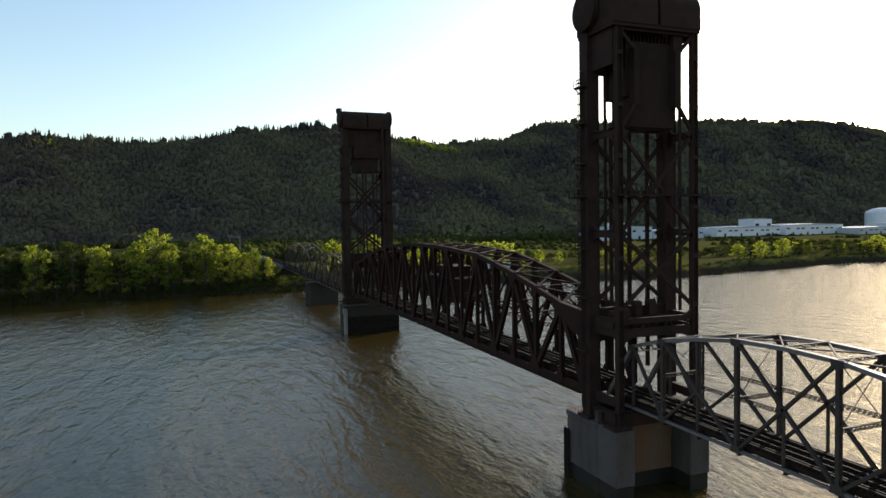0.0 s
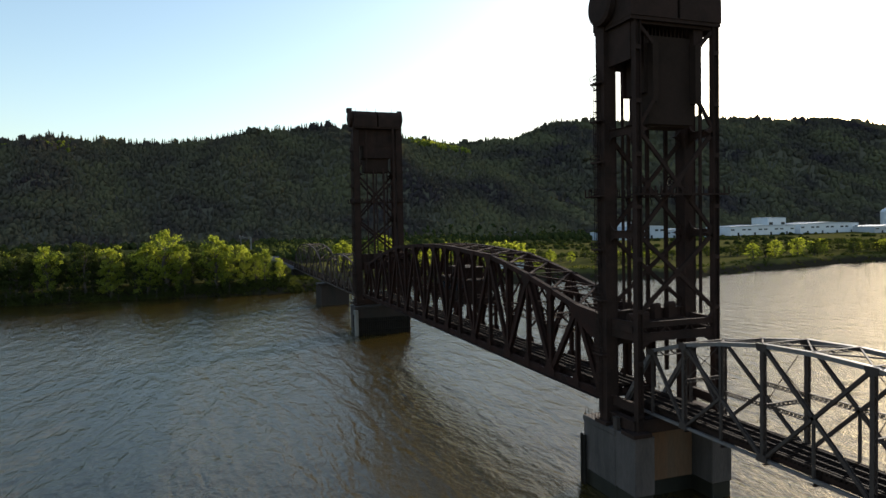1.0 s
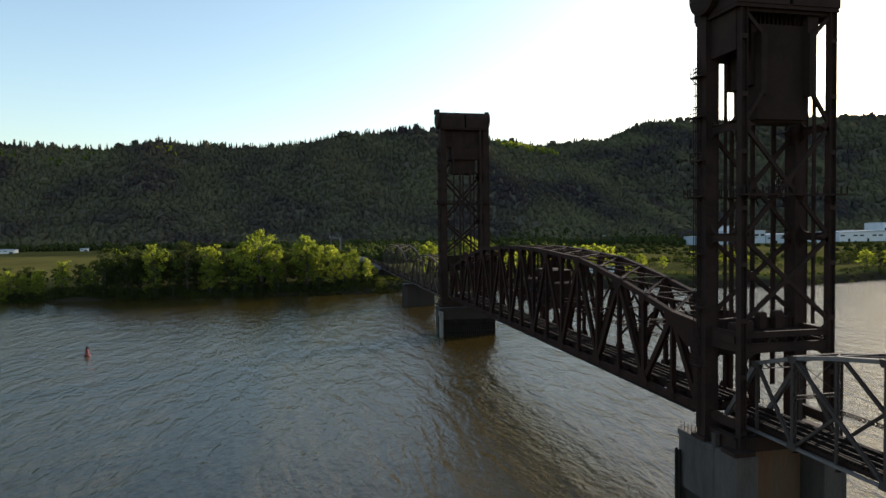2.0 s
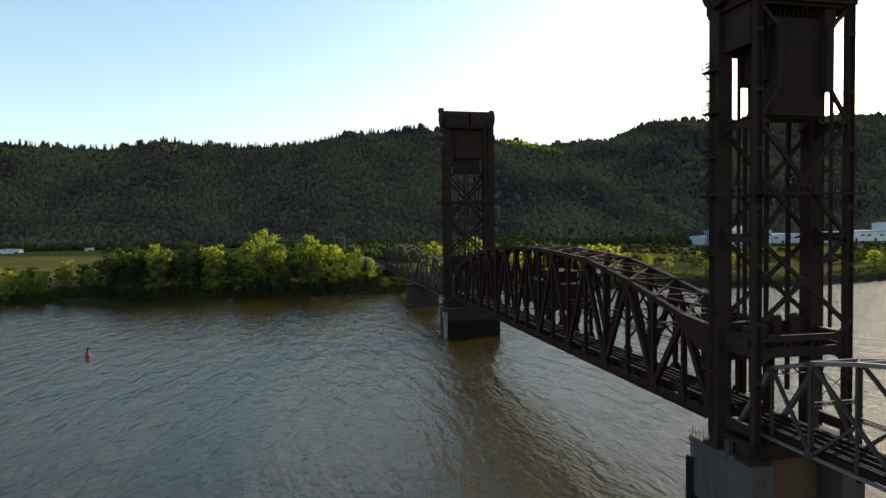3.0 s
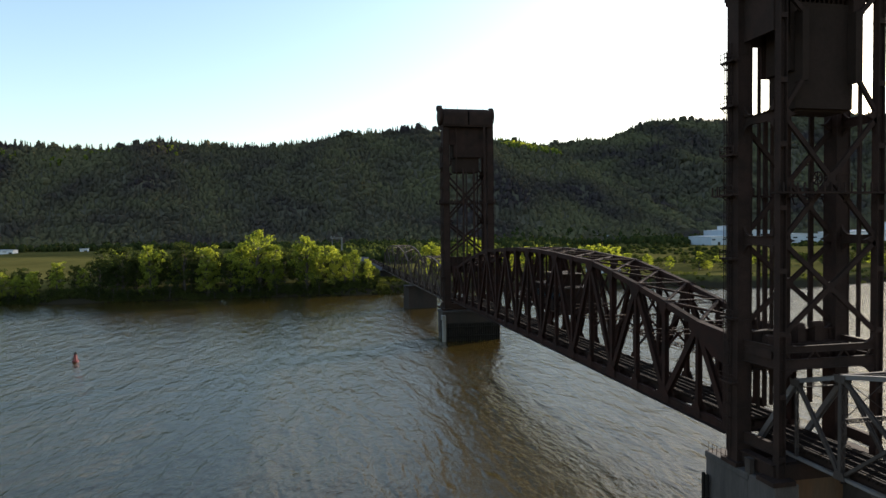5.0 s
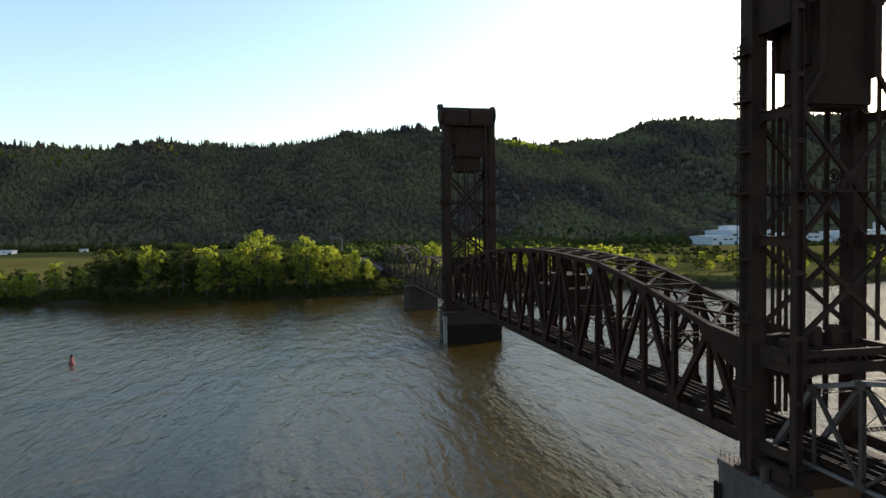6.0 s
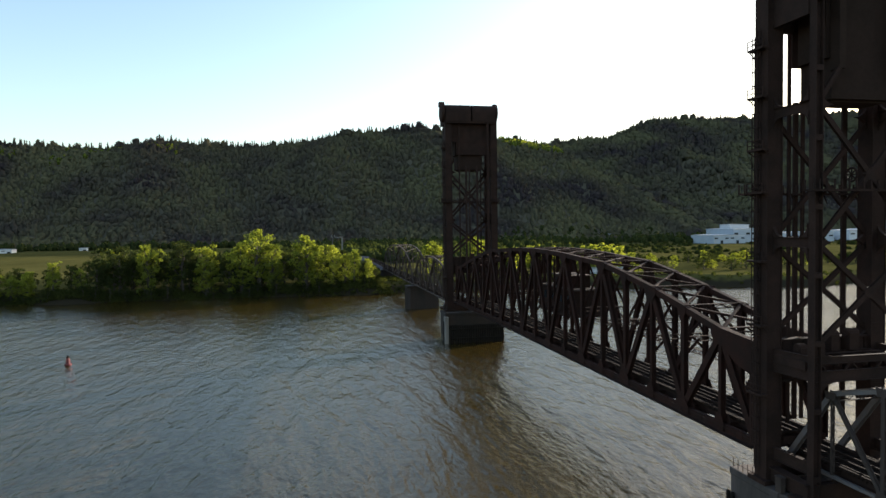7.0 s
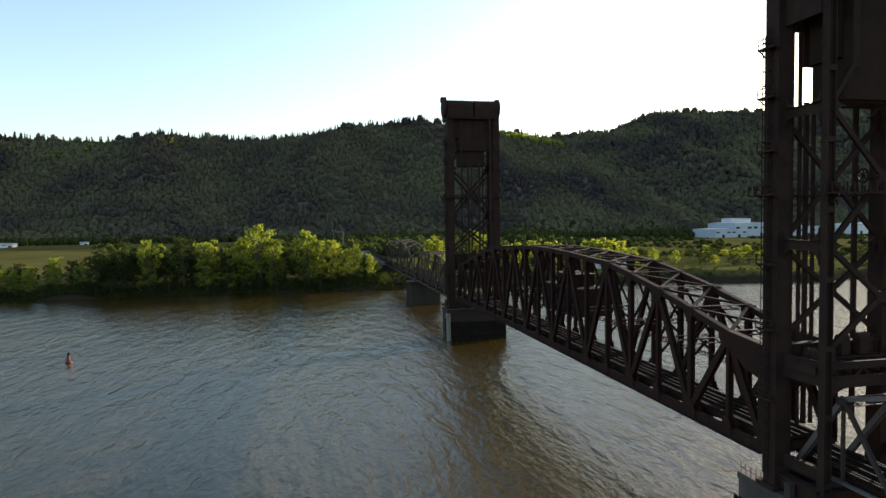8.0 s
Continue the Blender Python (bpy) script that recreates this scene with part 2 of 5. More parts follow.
def laced(bm, a, b, w, h, pitch=0.8, side=(1, 0, 0), t=0.09):
    """Two plates w apart along side, joined by zigzag lacing bars on both edges."""
    a, b, side = Vector(a), Vector(b), Vector(side)
    d = (b - a).normalized()
    s = (side - d * side.dot(d)).normalized()
    u = d.cross(s) * h / 2
    off = s * (w - t) / 2
    beam(bm, a - off, b - off, t, h, side)
    beam(bm, a + off, b + off, t, h, side)
    n = max(2, round((b - a).length / pitch))
    for i in range(n):
        p, q = a.lerp(b, i / n), a.lerp(b, (i + 1) / n)
        e = off if i % 2 else -off
        for k in (-1, 1):
            beam(bm, p + e + u * k * 0.96, q - e + u * k * 0.96, 0.10, 0.03, side)
    return bm


def plate(bm, centre, axis, outline, t):
    """A flat plate whose outline (pairs) lies across axis 'x' or 'y'."""
    cx, cy, cz = centre
    lay = (lambda p, o: (cx + o, cy + p[0], cz + p[1])) if axis == 'x' else (lambda p, o: (cx + p[0], cy + o, cz + p[1]))
    n = len(outline)
    vs = [bm.verts.new(lay(p, -t / 2)) for p in outline] + [bm.verts.new(lay(p, t / 2)) for p in outline]
    bm.faces.new(vs[:n][::-1])
    bm.faces.new(vs[n:])
    for i in range(n):
        j = (i + 1) % n
        bm.faces.new((vs[i], vs[j], vs[n + j], vs[n + i]))
    return bm


def ring(bm, centre, axis, r, tube, n=20, m=6):
    """A torus about the x or z axis."""
    c = Vector(centre)
    rows = []
    for i in range(n):
        a = 2 * math.pi * i / n
        out = Vector((0, math.cos(a), math.sin(a))) if axis == 'x' else Vector((math.cos(a), math.sin(a), 0))
        ax = Vector((1, 0, 0)) if axis == 'x' else Vector((0, 0, 1))
        rows.append([bm.verts.new(c + out * (r + tube * math.cos(2 * math.pi * k / m)) + ax * tube * math.sin(2 * math.pi * k / m)) for k in range(m)])
    for i in range(n):
        for k in range(m):
            bm.faces.new((rows[i][k], rows[(i + 1) % n][k], rows[(i + 1) % n][(k + 1) % m], rows[i][(k + 1) % m]))
    return bm


def lathe(bm, rings, n=16, at=(0, 0, 0), axis='z'):
    """Rings of (radius, height) turned about an axis through at."""
    ax, ay, az_ = at
    rows = []
    for r, h in rings:
        row = []
        for i in range(n):
            a = 2 * math.pi * i / n
            c, s = r * math.cos(a), r * math.sin(a)
            row.append(bm.verts.new((ax + c, ay + s, az_ + h) if axis == 'z' else (ax + h, ay + c, az_ + s)))
        rows.append(row)
    for p, q in zip(rows, rows[1:]):
        for i in range(n):
            bm.faces.new((p[i], p[(i + 1) % n], q[(i + 1) % n], q[i]))
    bm.faces.new(rows[0][::-1])
    bm.faces.new(rows[-1])
    return bm


B = bmesh.new

# ---- terrain ----
RIDGE_A = ((-1600, 222), (-741, 231), (-683, 233), (-624, 228), (-503, 226), (-447, 238), (-390, 248), (-327, 240), (-249, 234), (-156, 235), (-61, 246), (23, 265), (94, 275), (166, 280), (232, 291), (284, 280), (436, 264), (491, 260), (546, 250), (602, 241), (700, 175), (860, 60), (1000, 8), (4200, 5))
RIDGE_B = ((-1600, 100), (300, 230), (760, 303), (810, 310), (881, 322), (953, 320), (1016, 351), (1100, 386), (1207, 391), (1316, 393), (1560, 405), (1811, 423), (1983, 432), (2193, 427), (2383, 446), (2616, 437), (2828, 415), (3300, 320), (4200, 250))
SPAN_END = 392.0


def shore_y(x):
    return 336 - 42 * np.exp(-((x - 265) / 120.0) ** 2)


def ground_z(x, y):
    x, y = np.asarray(x, float), np.asarray(y, float)
    shore = shore_y(x) + 3.5 * np.sin(x / 23.0) + 2.5 * np.sin(x / 9.0 + 1)
    t = np.clip((y - shore + 5) / 17.0, 0, 1)
    z = -5 + t * 11.5 + 1.2 * np.sin(x / 37.0) * np.sin(y / 29.0) * t
    z = z + np.clip((y - 420) / 900.0, 0, 1) * 8
    near = np.clip((-240 - y) / 20.0, 0, 1)
    z = np.maximum(z, -5 + near * 11)
    # spurs and gullies run down the slope and die out at the crest
    rolls = 0.30 - 0.5 * np.abs(np.sin(x / 118.0 + y / 420.0)) + 0.10 * np.sin(x / 67.0 - y / 150.0) + 0.05 * np.sin(x / 29.0 + 2 + y / 81.0)
    for pts, foot, crest in ((RIDGE_A, 1060.0, 1600.0), (RIDGE_B, 1150.0, 2000.0)):
        h = np.interp(x, [p[0] for p in pts], [p[1] for p in pts])
        s = np.clip((y - foot) / (crest - foot), 0, 1)
        back = np.clip((y - crest) / 1400.0, 0, 1)
        up = s * s * (3 - 2 * s) * 0.45 + s * 0.55
        wob = 1 + rolls * 4.2 * s * (1 - s) ** 2
        z = np.where(s > 0, np.maximum(z, h * up * wob * (1 - 0.75 * back)), z)
    bed = np.clip((11 - np.abs(x + 3.0)) / 5.0, 0, 1) * np.clip((y - SPAN_END + 6) / 8.0, 0, 1) * np.clip((620 - y) / 90.0, 0, 1)
    return np.maximum(z, z + bed * (11.2 - z))


def grid_mesh(name, xs, ys, zf):
    gx, gy = np.meshgrid(xs, ys)
    co = np.stack([gx, gy, zf(gx, gy)], -1).reshape(-1, 3)
    nx, ny = len(xs), len(ys)
    i = (np.arange(ny - 1)[:, None] * nx + np.arange(nx - 1)).ravel()
    quads = np.stack([i, i + 1, i + nx + 1, i + nx], -1)
    return mesh_from(name, co, quads)


def mesh_from(name, co, faces, smooth=True):
    k = faces.shape[1]
    me = bpy.data.meshes.new(name)
    me.vertices.add(len(co))
    me.vertices.foreach_set("co", np.ascontiguousarray(co, np.float32).ravel())
    me.loops.add(faces.size)
    me.loops.foreach_set("vertex_index", np.ascontiguousarray(faces, np.int32).ravel())
    me.polygons.add(len(faces))
    me.polygons.foreach_set("loop_start", np.arange(0, faces.size, k, dtype=np.int32))
    me.polygons.foreach_set("use_smooth", np.full(len(faces), smooth))
    me.update(calc_edges=True)
    return me


xs = np.unique(np.r_[np.linspace(-4500, -900, 25), np.linspace(-900, -300, 41), np.linspace(-300, 420, 181), np.linspace(420, 3000, 130), np.linspace(3000, 4800, 14)])
ys = np.unique(np.r_[np.linspace(-3000, -300, 12), np.linspace(-300, 290, 30), np.linspace(290, 420, 66), np.linspace(420, 1060, 54), np.linspace(1060, 2050, 67), np.linspace(2050, 4800, 20)])
me = grid_mesh("ground", xs, ys, ground_z)
me.materials.append(GROUND)
tagged(new("ground", me), "grassy river plain rising into wooded hills", "ground", kind="structure")

wx, wy = np.linspace(-4600, 4700, 30), np.linspace(-330, 362, 12)
me = grid_mesh("water", wx, wy, lambda a, b: a * 0)
me.materials.append(WATER)
tagged(new("water", me), "muddy brown river water with wind ripples", "water", kind="structure")

# ---- lift span ----
XL, XR, BOT = -7.1, 2.0, 14.5
XM, HALF = (XL + XR) / 2, (XR - XL) / 2
TOPS = {1: 26.9, 2: 28.9, 3: 30.8, 4: 32.4, 5: 33.8, 6: 34.2, 7: 34.7, 8: 35.0, 9: 35.1}


def ky(k):
    return 8.55 * k + 0.025 * k * k


def kz(k):
    return TOPS[min(k, 18 - k)]


def lift_span():
    span = empty("lift_span", "rust-brown steel through-truss lift span across the river", "bridge span", at=(0, 81, 14))
    span_inv = Matrix.Translation((0, -81, -14))

    def add(name, bm, mat, label=""):
        ob = part(name, bm, mat, span, label)
        ob.matrix_parent_inverse = span_inv
        return ob

    y0, y1 = 1.5, 160.5
    for sx in (-1, 1):
        x = XM + sx * HALF
        for k in range(1, 17):
            add("top_chord", beam(B(), (x, ky(k) - 0.2, kz(k)), (x, ky(k + 1) + 0.2, kz(k + 1)), 0.82, 0.9), RUST)
        add("top_chord", beam(B(), (x, y0, 26.2), (x, ky(1), kz(1)), 0.95, 1.0), RUST)
        add("top_chord", beam(B(), (x, ky(17), kz(17)), (x, y1, 26.2), 0.95, 1.0), RUST)
        bm = B()
        beam(bm, (x, y0, BOT - 0.05), (x, y1, BOT - 0.05), 0.62, 1.05)
        for k in range(0, 18):
            beam(bm, (x - 0.34, ky(k) + 4, BOT), (x - 0.34, ky(k) + 5, BOT), 0.05, 1.2)
        add("bottom_chord", bm, RUST)
        for ye in (y0 + 0.5, y1 - 0.5):
            add("end_post", section(B(), (x, ye, BOT), (x, ye, 26.2), 0.9, 1.3), RUST)
        for k in range(1, 18):
            add("vertical_post", section(B(), (x, ky(k), BOT), (x, ky(k), kz(k)), 0.75, 0.85 if k % 2 == 0 else 0.6), RUST)
        for k in range(1, 17):
            a, b = ((k, k + 1) if k % 2 else (k + 1, k))
            add("diagonal", section(B(), (x, ky(a), kz(a) - 0.3), (x, ky(b), BOT + 0.3), 0.7, 0.95), RUST)
        for ye, k in ((y0 + 0.6, 1), (y1 - 0.6, 17)):
            add("diagonal", section(B(), (x, ye, BOT + 0.4), (x, ky(k), kz(k) - 0.4), 0.7, 0.95), RUST)
        for k in range(1, 18):
            w = 1.7 if k % 2 else 1.0
            for o in (-0.5, 0.5):
                add("gusset_plate", plate(B(), (x + o, ky(k), kz(k)), 'x', [(-w, 0.35), (w, 0.35), (w, -0.5), (w * 0.45, -1.7), (-w * 0.45, -1.7), (-w, -0.5)], 0.06), RUST)
            w = 1.0 if k % 2 else 1.7
            for o in (-0.5, 0.5):
                add("gusset_plate", plate(B(), (x + o, ky(k), BOT), 'x', [(-w, -0.5), (-w, 0.7), (-w * 0.45, 1.7), (w * 0.45, 1.7), (w, 0.7), (w, -0.5)], 0.06), RUST)
        for ye, s in ((y0, 1), (y1, -1)):
            add("gusset_plate", plate(B(), (x, ye + s * 2.2, 25.0), 'x', [(-2.0, 1.7), (4.6, 1.9), (4.6, 0.6), (1.5, -1.6), (-2.0, -2.6)], 1.05), RUST)
        # narrow inspection walk outside the chord
        bm = B()
        box(bm, min(x, x + sx * 1.1) , max(x, x + sx * 1.1), y0, y1, BOT - 0.62, BOT - 0.54)
        for i in range(54):
            beam(bm, (x + sx * 1.05, y0 + i * 3, BOT - 0.6), (x + sx * 1.05, y0 + i * 3, BOT + 0.5), 0.05, 0.05)
        beam(bm, (x + sx * 1.05, y0, BOT + 0.5), (x + sx * 1.05, y1, BOT + 0.5), 0.05, 0.05)
        add("inspection_walk", bm, RUST_DARK)
    for k in range(2, 16):
        add("longitudinal_strut", laced(B(), (XR, ky(k), 20.2), (XR, ky(k + 1), 20.2), 0.7, 0.4, 0.9, (0, 0, 1), 0.08), RUST)
    for k in range(1, 18):
        add("top_strut", laced(B(), (XL, ky(k), kz(k) + 0.1), (XR, ky(k), kz(k) + 0.1), 0.7, 0.6, 1.2, (0, 0, 1)), RUST)
        if kz(k) > 28:
            zl = 23.2 if k % 2 else 24.4
            add("sway_strut", laced(B(), (XL, ky(k), zl), (XR, ky(k), zl), 0.8, 0.4, 1.2, (0, 0, 1)), RUST)
            for s in (-1, 1):
                add("sway_brace", section(B(), (XM + s * HALF, ky(k), zl), (XM, ky(k), kz(k)), 0.3, 0.35), RUST)
                add("knee_brace", beam(B(), (XM + s * HALF, ky(k), zl - 2.4), (XM + s * (HALF - 2.4), ky(k), zl), 0.3, 0.3, (0, 1, 0)), RUST)
    for k in range(1, 17):
        for s in (-1, 1):
            add("top_lateral", section(B(), (XM + s * HALF, ky(k), kz(k) + 0.2), (XM - s * HALF, ky(k + 1), kz(k + 1) + 0.2), 0.35, 0.4, 0.05, (0, 0, 1)), RUST)
    for ye in (y0 + 0.5, y1 - 0.5):
        add("portal_beam", section(B(), (XL, ye, 25.4), (XR, ye, 25.4), 2.2, 0.6, 0.08, (0, 0, 1)), RUST)
        for s in (-1, 1):
            add("knee_brace", beam(B(), (XM + s * HALF, ye, 21.6), (XM + s * (HALF - 2.8), ye, 24.6), 0.4, 0.4, (0, 1, 0)), RUST)
    for k in range(0, 19):
        yy = min(max(ky(k), y0 + 0.4), y1 - 0.4)
        add("floor_beam", section(B(), (XL, yy, BOT - 0.15), (XR, yy, BOT - 0.15), 1.2, 0.5, 0.07, (0, 0, 1)), RUST_DARK)
    for xx in (-2.4, -1.1, 1.1, 2.4):
        add("stringer", section(B(), (XM + xx, y0, BOT + 0.35), (XM + xx, y1, BOT + 0.35), 0.9, 0.35, 0.06, (0, 0, 1)), RUST_DARK)
    for k in range(0, 18):
        for s in (-1, 1):
            add("bottom_lateral", beam(B(), (XM + s * HALF, ky(k) + 1, BOT - 0.3), (XM - s * HALF, ky(k + 1), BOT - 0.3), 0.3, 0.2, (0, 0, 1)), RUST_DARK)
    return span


def track(x0, ya, yb, z, n_ties, label):
    """A double railway track on open timber sleepers."""
    tr = empty("railway_track", label, "track", "railway tracks", at=(x0, (ya + yb) / 2, z))
    inv = Matrix.Translation((-x0, -(ya + yb) / 2, -z))
    bm = box(B(), -3.05, 3.05, -0.15, 0.15, 0, 0.25)
    me = bpy.data.meshes.new("sleeper")
    bm.to_mesh(me)
    bm.free()
    me.materials.append(TIE)
    for i in range(n_ties):
        ob = part("sleeper", me, TIE, tr)
        ob.location = (0 + random.uniform(-0.08, 0.08), ya + (i + 0.5) * (yb - ya) / n_ties - (ya + yb) / 2, random.uniform(-0.01, 0.01))
    for xx in (-2.6, -1.17, 1.17, 2.6):
        bm = section(B(), (x0 + xx, ya, z + 0.36), (x0 + xx, yb, z + 0.36), 0.2, 0.14, 0.05, (0, 0, 1))
        part("rail", bm, RAIL, tr).matrix_parent_inverse = inv
    for xx in (-2.9, 2.9, 0):
        part("guard_timber", beam(B(), (x0 + xx, ya, z + 0.34), (x0 + xx, yb, z + 0.34), 0.22, 0.2), TIE, tr).matrix_parent_inverse = inv
    return tr


lift_span()
track(XM, 1.6, 160.4, BOT + 0.82, 296, "double railway track on dark timber sleepers over the lift span")


def machine_house():
    h = empty("machinery_house", "dark brown two-storey machinery house with pale roof edges between the trusses", "machinery house", at=(XM, 69, 21.8))
    inv = Matrix.Translation((-XM, -69, -21.8))

    def add(n, bm, m, lab="", p=h):
        ob = part(n, bm, m, p, lab)
        ob.matrix_parent_inverse = inv
        return ob
    add("body", box(B(), XM - 3.2, XM + 3.2, 60, 78, 22.2, 27.2), RUST_DARK)
    add("floor_frame", box(B(), XM - 4.0, XM + 4.0, 59.2, 78.8, 21.7, 22.2), RUST_DARK)
    add("roof", box(B(), XM - 3.6, XM + 3.6, 59.5, 78.5, 27.2, 27.48), FAR_STEEL, "weathered pale roof slab")
    add("upper_cabin", box(B(), XM - 2.4, XM + 2.4, 64, 73, 27.48, 29.9), RUST_DARK)
    add("cabin_roof", box(B(), XM - 2.75, XM + 2.75, 63.6, 73.4, 29.9, 30.15), FAR_STEEL, "weathered pale roof slab")
    for y in (61.5, 66, 70.5, 75):
        for sx in (-1, 1):
            win = add("window", box(B(), XM + sx * 3.22 - 0.04, XM + sx * 3.22 + 0.04, y, y + 1.5, 24.4, 26.0), GLASS_DARK)
            part("sill", box(B(), XM + sx * 3.27 - 0.09, XM + sx * 3.27 + 0.09, y - 0.1, y + 1.6, 24.25, 24.4), RUST, win)
    for y in (65.5, 70):
        for sx in (-1, 1):
            add("window", box(B(), XM + sx * 2.42 - 0.04, XM + sx * 2.42 + 0.04, y, y + 1.4, 28.2, 29.3), GLASS_DARK)
    for y in np.arange(60, 78.1, 3.0):
        for sx in (-1, 1):
            add("wall_rib", box(B(), XM + sx * 3.24 - 0.07, XM + sx * 3.24 + 0.07, y - 0.08, y + 0.08, 22.2, 27.2), RUST)
    for y in (60, 69, 78):
        for sx in (-1, 1):
            add("hanger", section(B(), (XM + sx * 3.8, y, 22.0), (XM + sx * 3.8, y, 34.5), 0.32, 0.32), RUST)
    for y in (59.3, 78.7):
        add("walkway_rail", beam(B(), (XM - 4, y, 23.3), (XM + 4, y, 23.3), 0.06, 0.06), RUST_DARK)


machine_house()


# ---- towers ----
def tower(base, s, z_cw, z_mass, z_hood, z_top, label, wide=1.0, tall=1.0, shift=0.0):
    """A lift tower; s = 1 faces its front to +y, -1 to -y. z_cw: foot of the counterweight, z_mass: foot of the closed head."""
    tw = empty("lift_tower", label, "lift tower", "lift towers", at=(0, base, 10.6))
    inv = Matrix.Translation((0, -base, -10.6))
    LX, RX, RY = 7.1, 6.65, -6.7
    rear = base + s * RY

    def Y(v):
        return base + s * v

    def add(name, bm, mat=RUST_DARK, lab="", under=None):
        bmesh.ops.recalc_face_normals(bm, faces=bm.faces)
        for v in bm.verts:
            v.co = (shift + wide * v.co.x, base + wide * (v.co.y - base), 10.6 + tall * (v.co.z - 10.6))
        ob = part(name, bm, mat, under or tw, lab)
        ob.matrix_parent_inverse = inv if under is None else Matrix.Identity(4)
        return ob

    top_leg = z_hood + 1.5
    for sx in (-1, 1):
        x = sx * LX
        bm = B()
        box(bm, x - 0.95, x + 0.95, min(Y(-0.97), Y(0.97)), max(Y(-0.97), Y(0.97)), 10.6, top_leg)
        for z in np.arange(14, top_leg, 3.65):
            box(bm, x - 0.99, x + 0.99, min(Y(-1.01), Y(1.01)), max(Y(-1.01), Y(1.01)), z, z + 0.22)
        for o in (-0.95, 0.95):
            box(bm, x + o - 0.06, x + o + 0.06, min(Y(-1.08), Y(1.08)), max(Y(-1.08), Y(1.08)), 12, top_leg)
        add("front_leg", bm)
        xr = sx * RX
        bm = section(B(), (xr, rear, 10.6), (xr, rear, top_leg), 0.95, 0.95, 0.09)
        for z in np.arange(13, top_leg, 7.3):
            box(bm, xr - 0.485, xr + 0.485, rear - 0.485, rear + 0.485, z, z + 0.6)
        add("rear_leg", bm)
        for f in (0, RY):
            add("base_plate", box(B(), x - 1.5, x + 1.5, min(Y(f - 1.5), Y(f + 1.5)), max(Y(f - 1.5), Y(f + 1.5)), 10.58, 11.1))
    # bundled lifting ropes on the river side, a thin counterweight guide behind
    for xx, yy, w, zt in ((-3.75, 0.8, 0.36, z_hood - 0.3), (-1.95, 1.9, 0.55, 55.2), (-0.95, 1.9, 0.38, 55.2), (1.45, 1.9, 0.62, 55.2), (4.9, 1.9, 0.65, z_hood - 0.3)):
        add("lifting_rope", beam(B(), (xx, Y(yy), 17), (xx, Y(yy), zt), w, 0.3))
    add("guide_post", beam(B(), (4.7, Y(-6.0), 27), (4.7, Y(-6.0), z_hood - 0.6), 0.3, 0.4))
    levels = [27.6, 38.7, 53.3, 68.0]
    for z in levels[1:]:
        for sx in (-1, 1):
            add("strut", section(B(), (sx * LX, Y(0), z), (sx * RX, rear, z), 1.1, 0.5, 0.07, (0, 0, 1)))
    for za, zb in zip(levels, levels[1:]):
        a, b = za + 0.25, zb - 0.25
        for f, hx in ((0.0, LX - 0.5), (RY, RX - 0.4)) if zb < 60 else ():
            add("diagonal", section(B(), (-hx, Y(f), a), (hx, Y(f), b), 0.4, 0.55, 0.06, (0, 1, 0)))
            add("diagonal", section(B(), (hx, Y(f), a), (-hx, Y(f), b), 0.36, 0.55, 0.06, (0, 1, 0)))
            zm = (a + b) / 2
            add("gusset_plate", plate(B(), (0, Y(f), zm), 'y', [(-0.6, 0), (-0.25, 0.6), (0.25, 0.6), (0.6, 0), (0.25, -0.6), (-0.25, -0.6)], 0.45))
    for sx in (-1, 1):
        add("diagonal", section(B(), (sx * 6.2, rear, 53.9), (sx * 3.6, rear, 57.7), 0.36, 0.5, 0.06, (0, 1, 0)))
        add("diagonal", section(B(), (sx * 6.2, rear, 67.5), (sx * 3.6, rear, 64.9), 0.36, 0.5, 0.06, (0, 1, 0)))
        add("tie_plate", box(B(), sx * 3.6 - 0.4, sx * 3.6 + 0.4, rear - 0.2, rear + 1.1, 57.2, 65.4), CONCRETE_DARK)
    # knee gussets with curved throats
    def knee(at, axis, dirn, up, size=1.9):
        pts = [(0, 0), (dirn * size, 0)]
        for i in range(1, 7):
            a = math.pi / 2 * i / 7
            pts.append((dirn * size * (1 - math.sin(a)), up * size * (1 - math.cos(a))))
        pts.append((0, up * size))
        add("gusset_plate", plate(B(), at, axis, pts, 0.4))
    for z in levels[1:3]:
        for f in (RY, 0.0):
            for sx in (-1, 1):
                for up in (-1, 1):
                    knee((sx * (RX - 0.4 if f else LX - 0.9), Y(f), z), 'y', -sx, up, 1.7)
        for sx in (-1, 1):
            for up in (-1, 1):
                knee((sx * LX, Y(-0.95), z + up * 0.55), 'x', -s, up, 1.5)
                knee((sx * LX, Y(RY + 0.45), z + up * 0.55), 'x', s, up, 1.5)
    # deep portal girder on the river side, two slim struts with a knee on the land side
    bm = box(B(), -LX + 0.4, LX - 0.4, min(Y(-0.55), Y(0.15)), max(Y(-0.55), Y(0.15)), 22.4, 27.2)
    for z in (22.3, 24.7, 27.1):
        box(bm, -LX + 0.4, LX - 0.4, min(Y(-0.8), Y(0.4)), max(Y(-0.8), Y(0.4)), z, z + 0.2)
    for i in range(9):
        xx = -5.6 + i * 1.4
        box(bm, xx - 0.06, xx + 0.06, min(Y(-0.72), Y(0.32)), max(Y(-0.72), Y(0.32)), 22.45, 27.15)
    add("portal_girder", bm)
    for sx in (-1, 1):
        knee((sx * (LX - 0.6), Y(-0.2), 22.35), 'y', -sx, -1, 1.9)
        knee((sx * (LX - 0.6), Y(-0.2), 27.2), 'y', -sx, 1, 1.6)
        knee((sx * (RX - 0.4), rear, 23.6), 'y', -sx, -1, 2.2)
